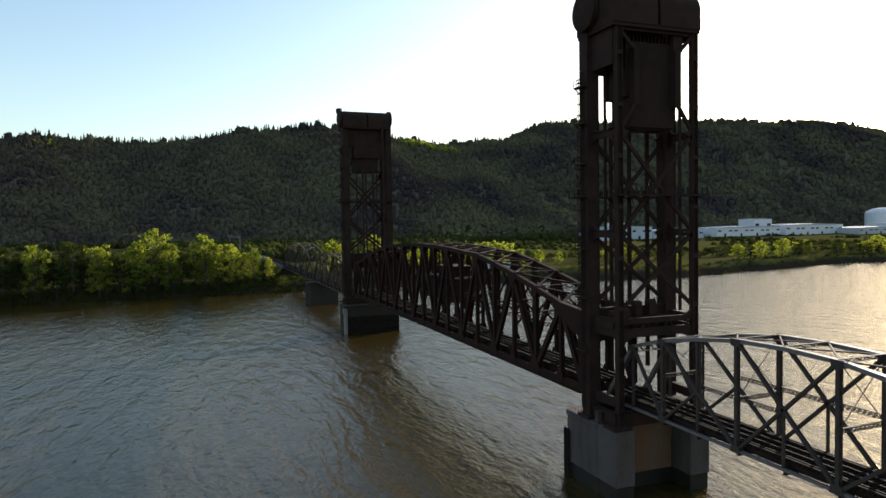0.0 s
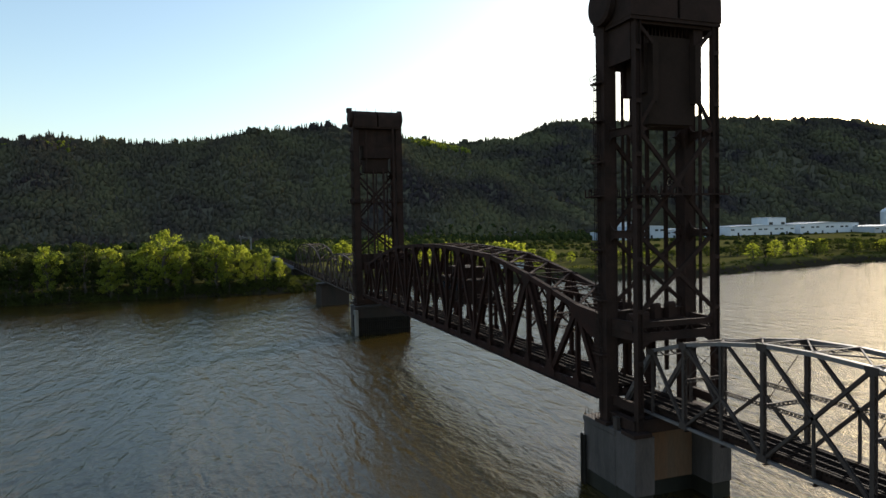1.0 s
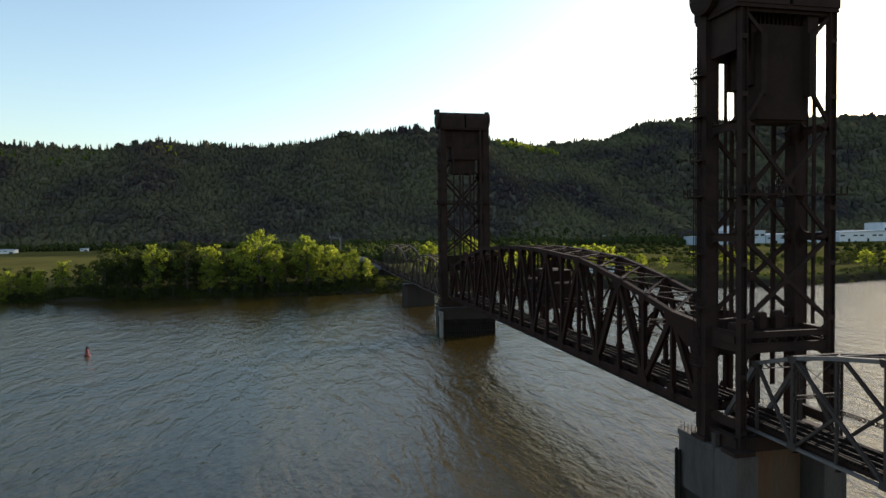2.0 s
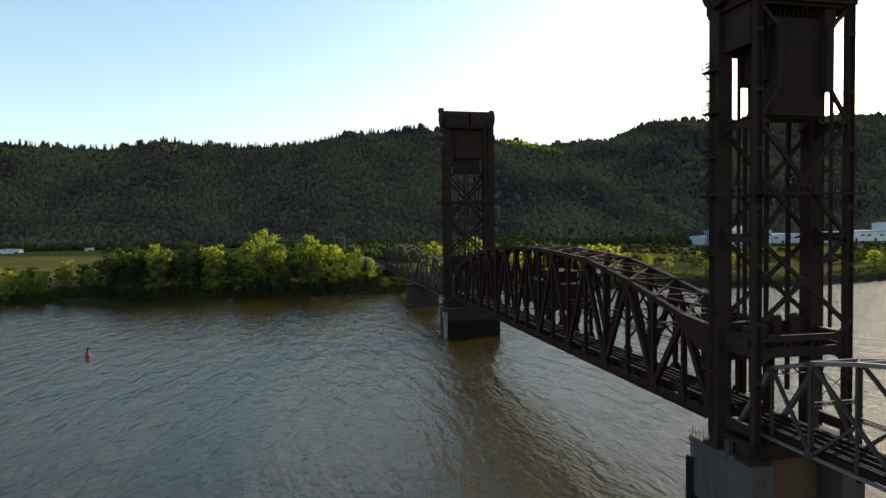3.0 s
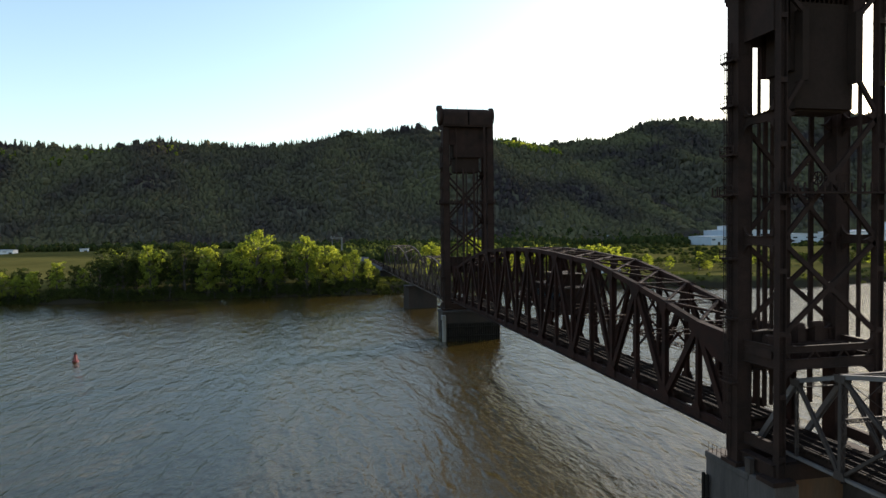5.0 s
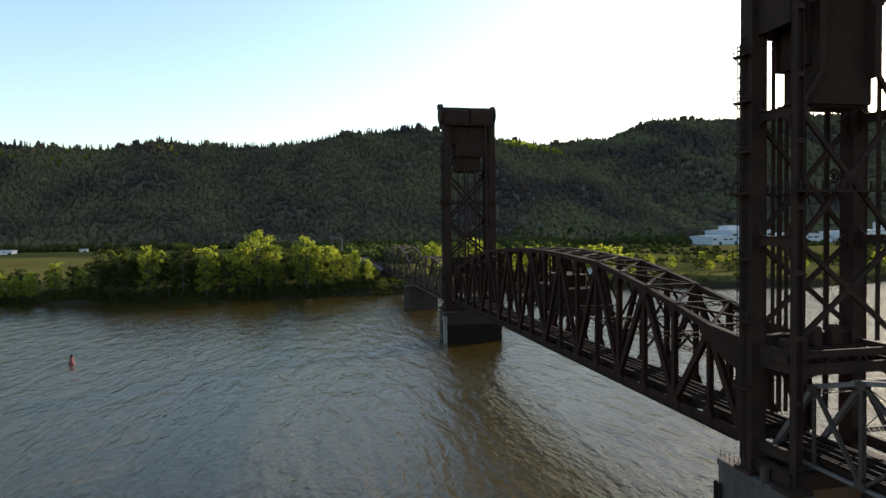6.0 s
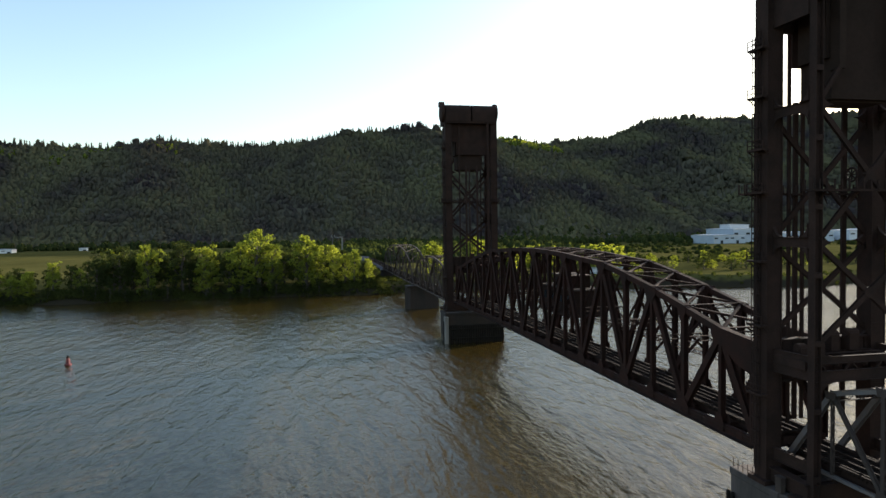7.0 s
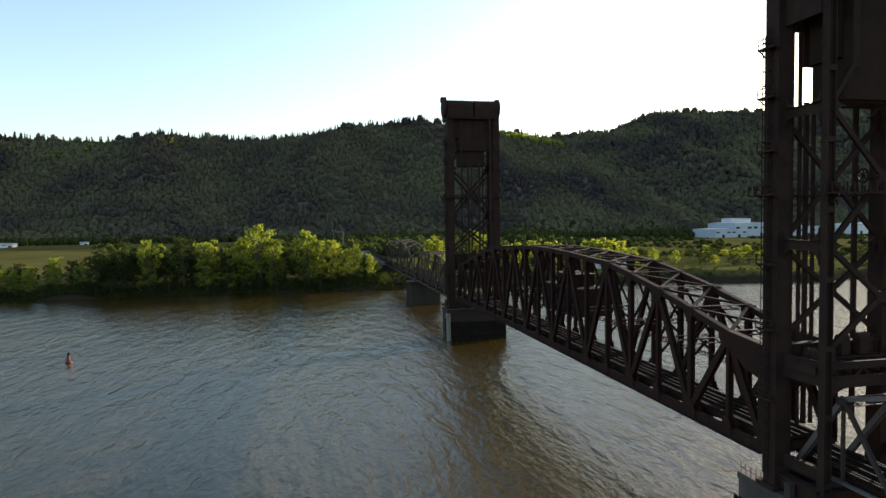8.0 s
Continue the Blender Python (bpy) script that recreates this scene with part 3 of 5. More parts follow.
        knee((sx * (RX - 0.4), rear, 26.4), 'y', -sx, 1, 1.6)
        for z, h in ((26.0, 0.75), (24.3, 1.2)):
            add("strut", section(B(), (sx * LX, Y(-0.9), z), (sx * RX, rear, z), h, 0.32, 0.07, (0, 0, 1)))
        add("strut", section(B(), (sx * LX, Y(0), 14.2), (sx * RX, rear, 14.2), 1.4, 0.6, 0.07, (0, 0, 1)))
    add("side_plate", box(B(), -LX - 0.06, -LX + 0.06, min(Y(-5.9), Y(-0.9)), max(Y(-5.9), Y(-0.9)), 24.8, 25.8))
    for z, h in ((26.0, 0.8), (24.25, 1.25)):
        add("portal_strut", section(B(), (-RX, rear, z), (RX, rear, z), h, 0.36, 0.08, (0, 0, 1)))
    for i in range(6):
        xx = -5.0 + 2.0 * i
        add("portal_web", beam(B(), (xx, rear, 24.6), (xx + (1 if i % 2 else -1), rear, 25.8), 0.16, 0.2))
    for sx in (-1, 1):
        bm = box(B(), sx * LX - 0.35, sx * LX + 0.35, min(Y(-0.9), rear), max(Y(-0.9), rear), 10.9, 12.5)
        box(bm, sx * LX - 0.6, sx * LX + 0.6, min(Y(-0.9), rear), max(Y(-0.9), rear), 12.4, 12.6)
        add("base_girder", bm)
    for f in (RY, 0.6):
        bm = box(B(), -LX, LX, Y(f) - 0.3, Y(f) + 0.3, 10.7, 12.6)
        add("base_girder", bm)
    for xx, yy, w, d, h in ((-8.1, -3.4, 0.6, 0.9, 1.7), (-5.4, -4.8, 1.3, 1.2, 1.8), (-3.2, -5.4, 1.6, 1.0, 1.3), (5.6, -4.4, 1.4, 1.4, 2.0)):
        bm = box(B(), xx - w / 2, xx + w / 2, Y(yy) - d / 2, Y(yy) + d / 2, 10.6, 10.6 + h)
        box(bm, xx - w / 2 - 0.06, xx + w / 2 + 0.06, Y(yy) - d / 2 - 0.06, Y(yy) + d / 2 + 0.06, 10.6 + h, 10.7 + h)
        add("equipment_cabinet", bm, WORN_SHADED_STEEL if xx < -8 else RUST_DARK)
    for i in range(7):
        xx = -5.4 + 1.8 * i
        add("floor_joist", beam(B(), (xx, rear, 25.5), (xx, Y(-0.5), 25.5), 0.2, 0.5))
    bm = B()
    for o in (-2.9, -2.5, -1.6):
        box(bm, -6.0, 6.0, min(Y(o), Y(o + 0.22)), max(Y(o), Y(o + 0.22)), 25.76, 25.84)
    add("machinery_floor", bm)
    for xx, yy, w, h in ((-2.6, -2.4, 1.2, 0.9), (0.4, -1.3, 1.1, 1.9), (3.0, -1.3, 1.3, 2.0), (-4.9, -2.6, 0.9, 0.8)):
        bm = box(B(), xx - w / 2, xx + w / 2, Y(yy) - 0.6, Y(yy) + 0.6, 25.84, 25.84 + h)
        lathe(bm, [(0.45, -w * 0.6), (0.5, -w * 0.5), (0.5, w * 0.5), (0.45, w * 0.6)], 12, (xx, Y(yy), 25.84 + h), 'x')
        add("drive_unit", bm)
    bm = B()
    for zr in (27.8, 28.4):
        beam(bm, (-LX + 1, Y(-0.2), zr), (LX - 1, Y(-0.2), zr), 0.06, 0.06)
    for i in range(9):
        beam(bm, (-LX + 1 + i * 1.52, Y(-0.2), 27.2), (-LX + 1 + i * 1.52, Y(-0.2), 28.4), 0.07, 0.07)
    add("girder_rail", bm)
    bm = ring(B(), (4.3, Y(0.1), 46.5), 'x', 0.8, 0.13)
    for i in range(4):
        a = math.pi * i / 4
        beam(bm, (4.3, Y(0.1) - 0.8 * math.cos(a), 46.5 - 0.8 * math.sin(a)), (4.3, Y(0.1) + 0.8 * math.cos(a), 46.5 + 0.8 * math.sin(a)), 0.09, 0.12)
    add("cable_wheel", bm)
    # counterweight with ropes
    bm = box(B(), -4.5, 4.5, min(Y(-5.5), Y(-1.4)), max(Y(-5.5), Y(-1.4)), z_cw + 4.4, z_mass + 4)
    add("counterweight", bm, CONCRETE_DARK, "dark concrete counterweight")
    bm = box(B(), -3.9, 3.9, min(Y(-5.7), Y(-1.2)), max(Y(-5.7), Y(-1.2)), z_cw, z_cw + 4.5)
    box(bm, -3.5, 3.5, min(Y(-5.2), Y(-1.7)), max(Y(-5.2), Y(-1.7)), z_cw - 0.25, z_cw + 0.1)
    add("counterweight_toe", bm, CONCRETE_DARK, "narrower foot of the counterweight")
    for i in range(14):
        xx = -4.2 + 8.4 * i / 13
        add("counterweight_rope", beam(B(), (xx, Y(-5.2), z_mass + 3.9), (xx, Y(-5.2), z_hood - 0.4), 0.16, 0.16))
    # closed head
    add("front_panel", box(B(), -4.4, -1.6 if s > 0 else 5.2, min(Y(-0.45), Y(-0.15)), max(Y(-0.45), Y(-0.15)), z_mass - 3.9, z_mass + 0.2))
    for f, z_mass_f in ((-0.3, z_mass), (RY + 0.2, z_hood - 0.9)):
        bm = B()
        box(bm, -LX + 0.6, LX - 0.6, min(Y(f - 0.25), Y(f + 0.25)), max(Y(f - 0.25), Y(f + 0.25)), z_mass_f, z_hood + 0.5)
        hg = add("head_girder", bm)
        for xx in np.arange(-6, 6.1, 2.0):
            add("stiffener", box(B(), xx - 0.06, xx + 0.06, min(Y(f - 0.32), Y(f + 0.32)), max(Y(f - 0.32), Y(f + 0.32)), z_mass_f + 0.2, z_hood + 0.2), under=hg)
    for sx in (-1, 1):
        z0 = z_mass + 0.3 if sx < 0 else z_hood - 0.9
        bm = box(B(), sx * LX - 0.2, sx * LX + 0.2, min(Y(-6.2), Y(-0.9)), max(Y(-6.2), Y(-0.9)), z0, z_hood + 0.5)
        add("side_panel", bm)
        if sx > 0:
            add("rope_frame", box(B(), 3.4, 5.0, min(Y(-6.3), Y(-5.4)), max(Y(-6.3), Y(-5.4)), z_mass + 2.8, z_mass + 5.2))
        add("head_tie", beam(B(), (sx * LX, Y(-1.0), z_hood - 0.5), (sx * RX, rear, z_hood - 0.5), 0.3, 0.5))
    # rounded sheave hoods, two halves with a slot between
    prof = []
    yc, half, h = -2.7, 4.7, z_top - z_hood
    for i in range(25):
        a = math.pi * i / 24
        prof.append((s * (-half * math.copysign(abs(math.cos(a)) ** 0.6, math.cos(a))), h * (0.35 + 0.65 * math.sin(a) ** 0.6)))
    prof = [(s * -half, 0)] + prof + [(s * half, 0)]
    for x0, x1 in ((-7.9, -0.25), (0.25, 7.4)):
        bm = plate(B(), ((x0 + x1) / 2, Y(yc), z_hood), 'x', prof, x1 - x0)
        add("sheave_hood", bm, RUST_DARK, "rounded dark steel hood over the rope wheels")
    bm = box(B(), -7.85, 7.35, min(Y(-7.25), Y(1.8)), max(Y(-7.25), Y(1.8)), z_hood - 0.5, z_hood + 0.15)
    add("hood_floor", bm)
    for sx in (-1, 1):
        bm = lathe(B(), [(2.6, 0), (2.9, 0.15), (2.9, 0.95), (2.3, 1.15), (0.7, 1.2)] if sx > 0 else [(0.7, -1.2), (2.3, -1.15), (2.9, -0.95), (2.9, -0.15), (2.6, 0)], 28, (7.4 if sx > 0 else -7.95, Y(-1.2), z_hood + 3.0), 'x')
        add("sheave_cover", bm)
    bm = box(B(), -9.2, -7.7, min(Y(-3.6), Y(-1.4)), max(Y(-3.6), Y(-1.4)), z_top - 0.4, z_top + 1.0)
    add("hood_cabinet", bm)
    for xx in (-6.4, -2.5, 0.4, 5.8, 7.6):
        add("lamp_mast", beam(B(), (xx, Y(-2.5), z_top - 0.2), (xx, Y(-2.5), z_top + 1.3), 0.09, 0.09))
    bm = B()
    for sgn in (-4.6, -0.9):
        beam(bm, (-8.3, Y(sgn), z_top + 0.9), (8.3, Y(sgn), z_top + 0.9), 0.05, 0.05)
    add("hood_rail", bm)
    # walkway round the rear
    zp = 44.2
    for yw, x0, x1 in ((RY - 1.0, -8.4, 7.9), (1.5, -9.5, 8.4)):
        bm = box(B(), x0, x1, min(Y(yw - 0.5), Y(yw + 0.5)), max(Y(yw - 0.5), Y(yw + 0.5)), zp - 0.1, zp + 0.12)
        for zr in (0.55, 1.1):
            for o in (-0.5, 0.5):
                beam(bm, (x0, Y(yw + o), zp + zr), (x1, Y(yw + o), zp + zr), 0.17, 0.17)
        n = 18
        for i in range(n + 1):
            for o in (-0.5, 0.5):
                xx = x0 + (x1 - x0) * i / n
                beam(bm, (xx, Y(yw + o), zp), (xx, Y(yw + o), zp + 1.15), 0.13, 0.13)
        for i in range(4):
            xx = x0 + (x1 - x0) * (i + 0.5) / 4
            beam(bm, (xx, Y(yw), zp), (xx, Y(yw + (0.9 if yw < 0 else -0.5)), zp - 1.1), 0.12, 0.12)
        add("walkway", bm)
    # caged ladder with landings on the upstream leg
    xl, yl = -8.35, 0.2
    bm = B()
    for o in (-0.28, 0.28):
        beam(bm, (xl, Y(yl + o), 12), (xl, Y(yl + o), z_mass + 0.5), 0.12, 0.12)
    for z in np.arange(12.3, z_mass + 0.5, 0.45):
        beam(bm, (xl, Y(yl - 0.28), z), (xl, Y(yl + 0.28), z), 0.06, 0.06)
    for z in np.arange(13, z_mass, 1.5):
        beam(bm, (xl, Y(yl), z), (-8.05, Y(yl), z), 0.05, 0.05)
    ld = add("ladder", bm)
    bm = B()
    for z in np.arange(15, z_mass, 1.6):
        for o in (-0.42, 0.42):
            beam(bm, (xl, Y(yl + o * 0.7), z), (xl - 0.48, Y(yl + o), z), 0.09, 0.11)
        beam(bm, (xl - 0.48, Y(yl - 0.42), z), (xl - 0.48, Y(yl + 0.42), z), 0.09, 0.11)
    for o in (-0.42, 0, 0.42):
        beam(bm, (xl - 0.48, Y(yl + o), 15), (xl - 0.48, Y(yl + o), z_mass - 0.5), 0.08, 0.08)
    add("ladder_cage", bm, under=ld)
    for z in (60.7, 55.2, 49.2, 44.3, 36.4, 29.0, 21.0):
        bm = box(B(), -9.0, -8.05, min(Y(-1.3), Y(1.3)), max(Y(-1.3), Y(1.3)), z - 0.1, z + 0.14)
        ld = add("landing", bm)
        for zr in (0.55, 1.1):
            bm = beam(B(), (-8.95, Y(-1.3), z + zr), (-8.95, Y(1.3), z + zr), 0.09, 0.09)
            for o in (-1.3, 1.3):
                beam(bm, (-8.95, Y(o), z + zr), (-8.1, Y(o), z + zr), 0.09, 0.09)
            add("handrail", bm, under=ld)
        for o in (-1.3, 0, 1.3):
            add("rail_post", beam(B(), (-8.95, Y(o), z), (-8.95, Y(o), z + 1.12), 0.09, 0.09), under=ld)
            add("bracket", beam(B(), (-8.8, Y(o), z), (-8.05, Y(o), z - 0.6), 0.1, 0.1), under=ld)
    return tw


CONCRETE_DARK = material("dark_counterweight_concrete", (0.036, 0.022, 0.017), 0.9, 0, 0.25, 0.4, 0.3, (0.024, 0.016, 0.012), spec=0.05)
tower(0.0, 1, 54.2, 62.6, 68.6, 74.0, "dark rusted steel lift tower with caged ladder on a concrete pier")
tower(162.0, -1, 54.2, 62.6, 68.6, 74.0, "dark steel lift tower standing farther across the river", 1.17, 1.161, -1.2)


# ---- piers ----
def tower_pier(base, s, x_left, x_right, front, label, stone, sheathed=False):
    p = empty("bridge_pier", label, "pier", "bridge piers", at=(0, base, 0))
    inv = Matrix.Translation((0, -base, 0))

    def add(n, bm, m, lab=""):
        bmesh.ops.recalc_face_normals(bm, faces=bm.faces)
        bmesh.ops.bevel(bm, geom=bm.edges[:], offset=0.12, segments=1, affect='EDGES')
        ob = part(n, bm, m, p, lab)
        ob.matrix_parent_inverse = inv
        return ob

    def yb(bm, x0, x1, a, b, z0, z1):
        return box(bm, x0, x1, min(base + s * a, base + s * b), max(base + s * a, base + s * b), z0, z1)
    add("pier_body", yb(B(), x_left, x_right, -3.4, front, 2.3, 10.55), stone)
    add("pier_cap", yb(B(), x_left - 0.12, x_right + 0.12, -3.5, front + 0.12, 9.7, 10.6), stone)
    for a, b in ((-8.3, -5.0), (4.9, 8.5)):
        add("buttress", yb(B(), a, b, -8.0, -3.3, 2.3, 10.57), stone, "streaked grey concrete buttress")
        # Dark below z 2.3, a height fitted to the camera: imitates the reflection
        add("footing", yb(B(), a + 0.15, b - 0.15, -7.85, -3.3, -5.2, 2.32), PIER_REFLECTION, "dark pier base coloured like its reflection in water")
    add("recessed_wall", yb(B(), -4.95, 4.85, -3.9, -3.3, 2.3, 10.2), RUSTY_WARM_LIT, "rust-stained concrete wall with warm reflected light in its colour")
    add("footing", yb(B(), x_left + 0.1, x_right - 0.1, -3.5, front - 0.2, -5.2, 2.32), PIER_REFLECTION, "dark pier base coloured like its reflection in water")
    if sheathed:
        n = 26
        for i in range(n):
            xx = x_left + 0.4 + (x_right - x_left - 0.8) * i / (n - 1)
            add("fender_post", lathe(B(), [(0.42, -5.2), (0.42, 6.2), (0.34, 6.35)], 8, (xx, base + s * (front + 0.5), 0)), TIMBER)
        # Added pale column: light on the pier's end face is in its colour
        add("end_column", box(B(), x_left - 0.5, x_left + 0.8, base + s * (front + 1.3) - 0.1, base + s * (front - 1.2), -5.2, 9.4) if s > 0 else box(B(), x_left - 0.5, x_left + 0.8, base - front - 1.3, base - front + 1.2, -5.2, 9.4), PALE_CONCRETE, "pale column added for the lit end face of the pier")
        for zz in (1.6, 4.8):
            add("fender_wale", box(B(), x_left + 0.9, x_right, base + s * (front + 1.1) - 0.2, base + s * (front + 1.1) + 0.2, zz, zz + 0.4), TIMBER)
    for i in range(2):
        yy = base + s * (front - 0.2 - i * 0.8)
        add("fender_post", lathe(B(), [(0.28, -5.2), (0.28, 7.6), (0.2, 7.8)], 8, (x_left - 0.45, yy, 0)), TIMBER)
    bm = B()
    for i in range(6):
        yy = base + s * (front - 0.3 - i * 0.9)
        beam(bm, (x_left + 0.2, yy, 10.6), (x_left + 0.2, yy, 11.9), 0.06, 0.06)
    beam(bm, (x_left + 0.2, base + s * (front - 0.3), 11.2), (x_left + 0.2, base + s * (front - 4.8), 11.2), 0.05, 0.05)
    ob = part("railing", bm, RUST_DARK, p)
    ob.matrix_parent_inverse = inv


tower_pier(0.0, 1, -8.4, 8.6, 5.0, "grey concrete bridge pier with buttresses and timber fender", CONCRETE)
tower_pier(162.0, -1, -12.2, 8.9, 5.4, "concrete bridge pier with black timber fender rising from the river", PIER_DARK, True)


def plain_pier(x0, x1, y0, y1, z1, label):
    p = empty("bridge_pier", label, "pier", "bridge piers", at=((x0 + x1) / 2, (y0 + y1) / 2, 0))
    inv = Matrix.Translation((-(x0 + x1) / 2, -(y0 + y1) / 2, 0))
    yc = (y0 + y1) / 2
    pts = [(x0, yc), (x0 + 2.2, y0), (x1, y0), (x1, y1), (x0 + 2.2, y1)]
    n = len(pts)
    bm = B()
    vs = [bm.verts.new((x, y, -5.2)) for x, y in pts] + [bm.verts.new((x + 0.3 * (1 if x < 0 else -1), yc + (y - yc) * 0.9, z1 - 0.8)) for x, y in pts]
    bm.faces.new(vs[:n][::-1])
    bm.faces.new(vs[n:])
    for i in range(n):
        bm.faces.new((vs[i], vs[(i + 1) % n], vs[n + (i + 1) % n], vs[n + i]))
    part("pier_shaft", bm, PIER_DARK, p).matrix_parent_inverse = inv
    part("pier_cap", box(B(), x0 + 0.6, x1 + 0.2, y0 - 0.3, y1 + 0.3, z1 - 0.8, z1), PIER_DARK, p).matrix_parent_inverse = inv


plain_pier(-11.4, 5.5, 255.0, 262.0, 11.6, "tapering concrete river pier under the approach spans")
plain_pier(-9.5, 3.5, 386.0, 392.0, 11.4, "concrete abutment pier at the wooded bank")
plain_pier(-9.5, 7.0, -71.0, -64.5, 12.2, "concrete river pier carrying the silver spans")


# ---- fixed truss spans ----
def petit_span(xl, xr, ya, yb, z, heights, mat, label, lattice, web):
    """A through truss with broken top chord and subdivided panels, from ya to yb, ten sub-panels."""
    n = 10
    sp = empty("truss_span", label, "bridge span", "fixed truss spans", at=((xl + xr) / 2, (ya + yb) / 2, z))
    inv = Matrix.Translation((-(xl + xr) / 2, -(ya + yb) / 2, -z))
    step = (yb - ya) / n

    def yy(k):
        return ya + step * k

    def hz(k):
        return z + heights[min(k, n - k)]

    def add(name, bm, m=None, lab=""):
        ob = part(name, bm, m or (mat if name in ("top_chord", "end_post", "bottom_chord") else web), sp, lab)
        ob.matrix_parent_inverse = inv
        return ob

    for x in (xl, xr):
        for k in range(1, n - 1):
            bm = beam(B(), (x, yy(k), hz(k)), (x, yy(k + 1), hz(k + 1)), 0.52, 0.46)
            add("top_chord", beam(bm, (x, yy(k), hz(k) + 0.25), (x, yy(k + 1), hz(k + 1) + 0.23), 0.66, 0.05))
        add("bottom_chord", laced(B(), (x, ya, z), (x, yb, z), 0.42, 0.34, 1.4) if lattice else beam(B(), (x, ya, z), (x, yb, z), 0.5, 0.45))
        for e, k in ((0, 1), (n, n - 1)):
            add("end_post", section(B(), (x, yy(e), z), (x, yy(k), hz(k)), 0.6, 0.6))
        for k in (2, 4, 6, 8):
            a, b = (x, yy(k), z), (x, yy(k), hz(k))
            add("vertical_post", laced(B(), a, b, 0.6, 0.42, 0.75) if lattice else section(B(), a, b, 0.5, 0.4))
        for k in (1, 9):
            add("hanger", laced(B(), (x, yy(k), z), (x, yy(k), hz(k)), 0.4, 0.22, 0.9) if lattice else beam(B(), (x, yy(k), z), (x, yy(k), hz(k)), 0.3, 0.22))
        for a, b in ((1, 2), (2, 4), (4, 6), (6, 4), (8, 6), (9, 8)):
            add("diagonal", section(B(), (x, yy(a), hz(a)), (x, yy(b), z), 0.44, 0.36))
        for a, b, lo in ((2, 4, 2), (8, 6, 8)):
            zm = (hz(a) + z) / 2
            km = (a + b) // 2
            add("sub_strut", section(B(), (x, yy(lo), z), (x, yy(km), zm), 0.4, 0.34))
            add("sub_hanger", beam(B(), (x, yy(km), z), (x, yy(km), zm), 0.3, 0.25))
            add("sub_post", section(B(), (x, yy(km), zm), (x, yy(km), hz(km)), 0.35, 0.3))
        add("sub_hanger", beam(B(), (x, yy(5), z), (x, yy(5), (z + hz(5)) / 2), 0.3, 0.25))
        for k in (1, 2, 4, 6, 8, 9):
            for o in (-0.33, 0.33):
                add("gusset_plate", plate(B(), (x + o, yy(k), hz(k)), 'x', [(-0.8, 0.25), (0.8, 0.25), (0.6, -0.6), (-0.6, -0.6)], 0.04))
        for k in (2, 4, 6, 8):
            for o in (-0.33, 0.33):
                add("gusset_plate", plate(B(), (x + o, yy(k), z), 'x', [(-0.8, -0.25), (-0.6, 0.7), (0.6, 0.7), (0.8, -0.25)], 0.04))
    for k in range(1, n):
        add("top_strut", laced(B(), (xl, yy(k), hz(k) + 0.1), (xr, yy(k), hz(k) + 0.1), 0.4, 0.35, 0.7, (0, 0, 1), 0.06))
        if k in (2, 4, 6, 8):
            zl = z + 6.1
            add("sway_strut", laced(B(), (xl, yy(k), zl), (xr, yy(k), zl), 0.5, 0.25, 0.32, (0, 0, 1), 0.05))
            add("sway_rod", beam(B(), (xl, yy(k), zl), (xr, yy(k), hz(k)), 0.07, 0.07))
            add("sway_rod", beam(B(), (xr, yy(k), zl), (xl, yy(k), hz(k)), 0.07, 0.07))
    for k in range(1, n - 1):
        for a, b in ((xl, xr), (xr, xl)):
            add("top_lateral", beam(B(), (a, yy(k), hz(k) + 0.15), (b, yy(k + 1), hz(k + 1) + 0.15), 0.16, 0.16))
    if lattice:
        # laced struts along the span, between the posts of the downstream truss
        for k0, k1, up in ((2, 3, 3.9), (3, 4, 3.9), (3, 4, 6.7), (4, 5, 6.7), (5, 6, 6.7), (6, 7, 3.9), (7, 8, 3.9)):
            add("longitudinal_strut", laced(B(), (xr, yy(k0), z + up), (xr, yy(k1), z + up), 0.6, 0.3, 0.3, (0, 0, 1), 0.05))
    for k in (1, n - 1):
        bm = laced(B(), (xl, yy(k), hz(k) - 0.3), (xr, yy(k), hz(k) - 0.3), 1.0, 0.3, 0.9, (0, 0, 1), 0.08)
        add("portal_strut", bm)
    for k in range(0, n + 1):
        add("floor_beam", section(B(), (xl, yy(k), z - 0.1), (xr, yy(k), z - 0.1), 1.1, 0.4, 0.06, (0, 0, 1)), RUST_DARK)
    xm = (xl + xr) / 2
    for xx in (-2.2, -0.8, 0.8, 2.2):
        add("stringer", section(B(), (xm + xx, ya, z + 0.3), (xm + xx, yb, z + 0.3), 0.8, 0.3, 0.06, (0, 0, 1)), RUST_DARK)
    return sp


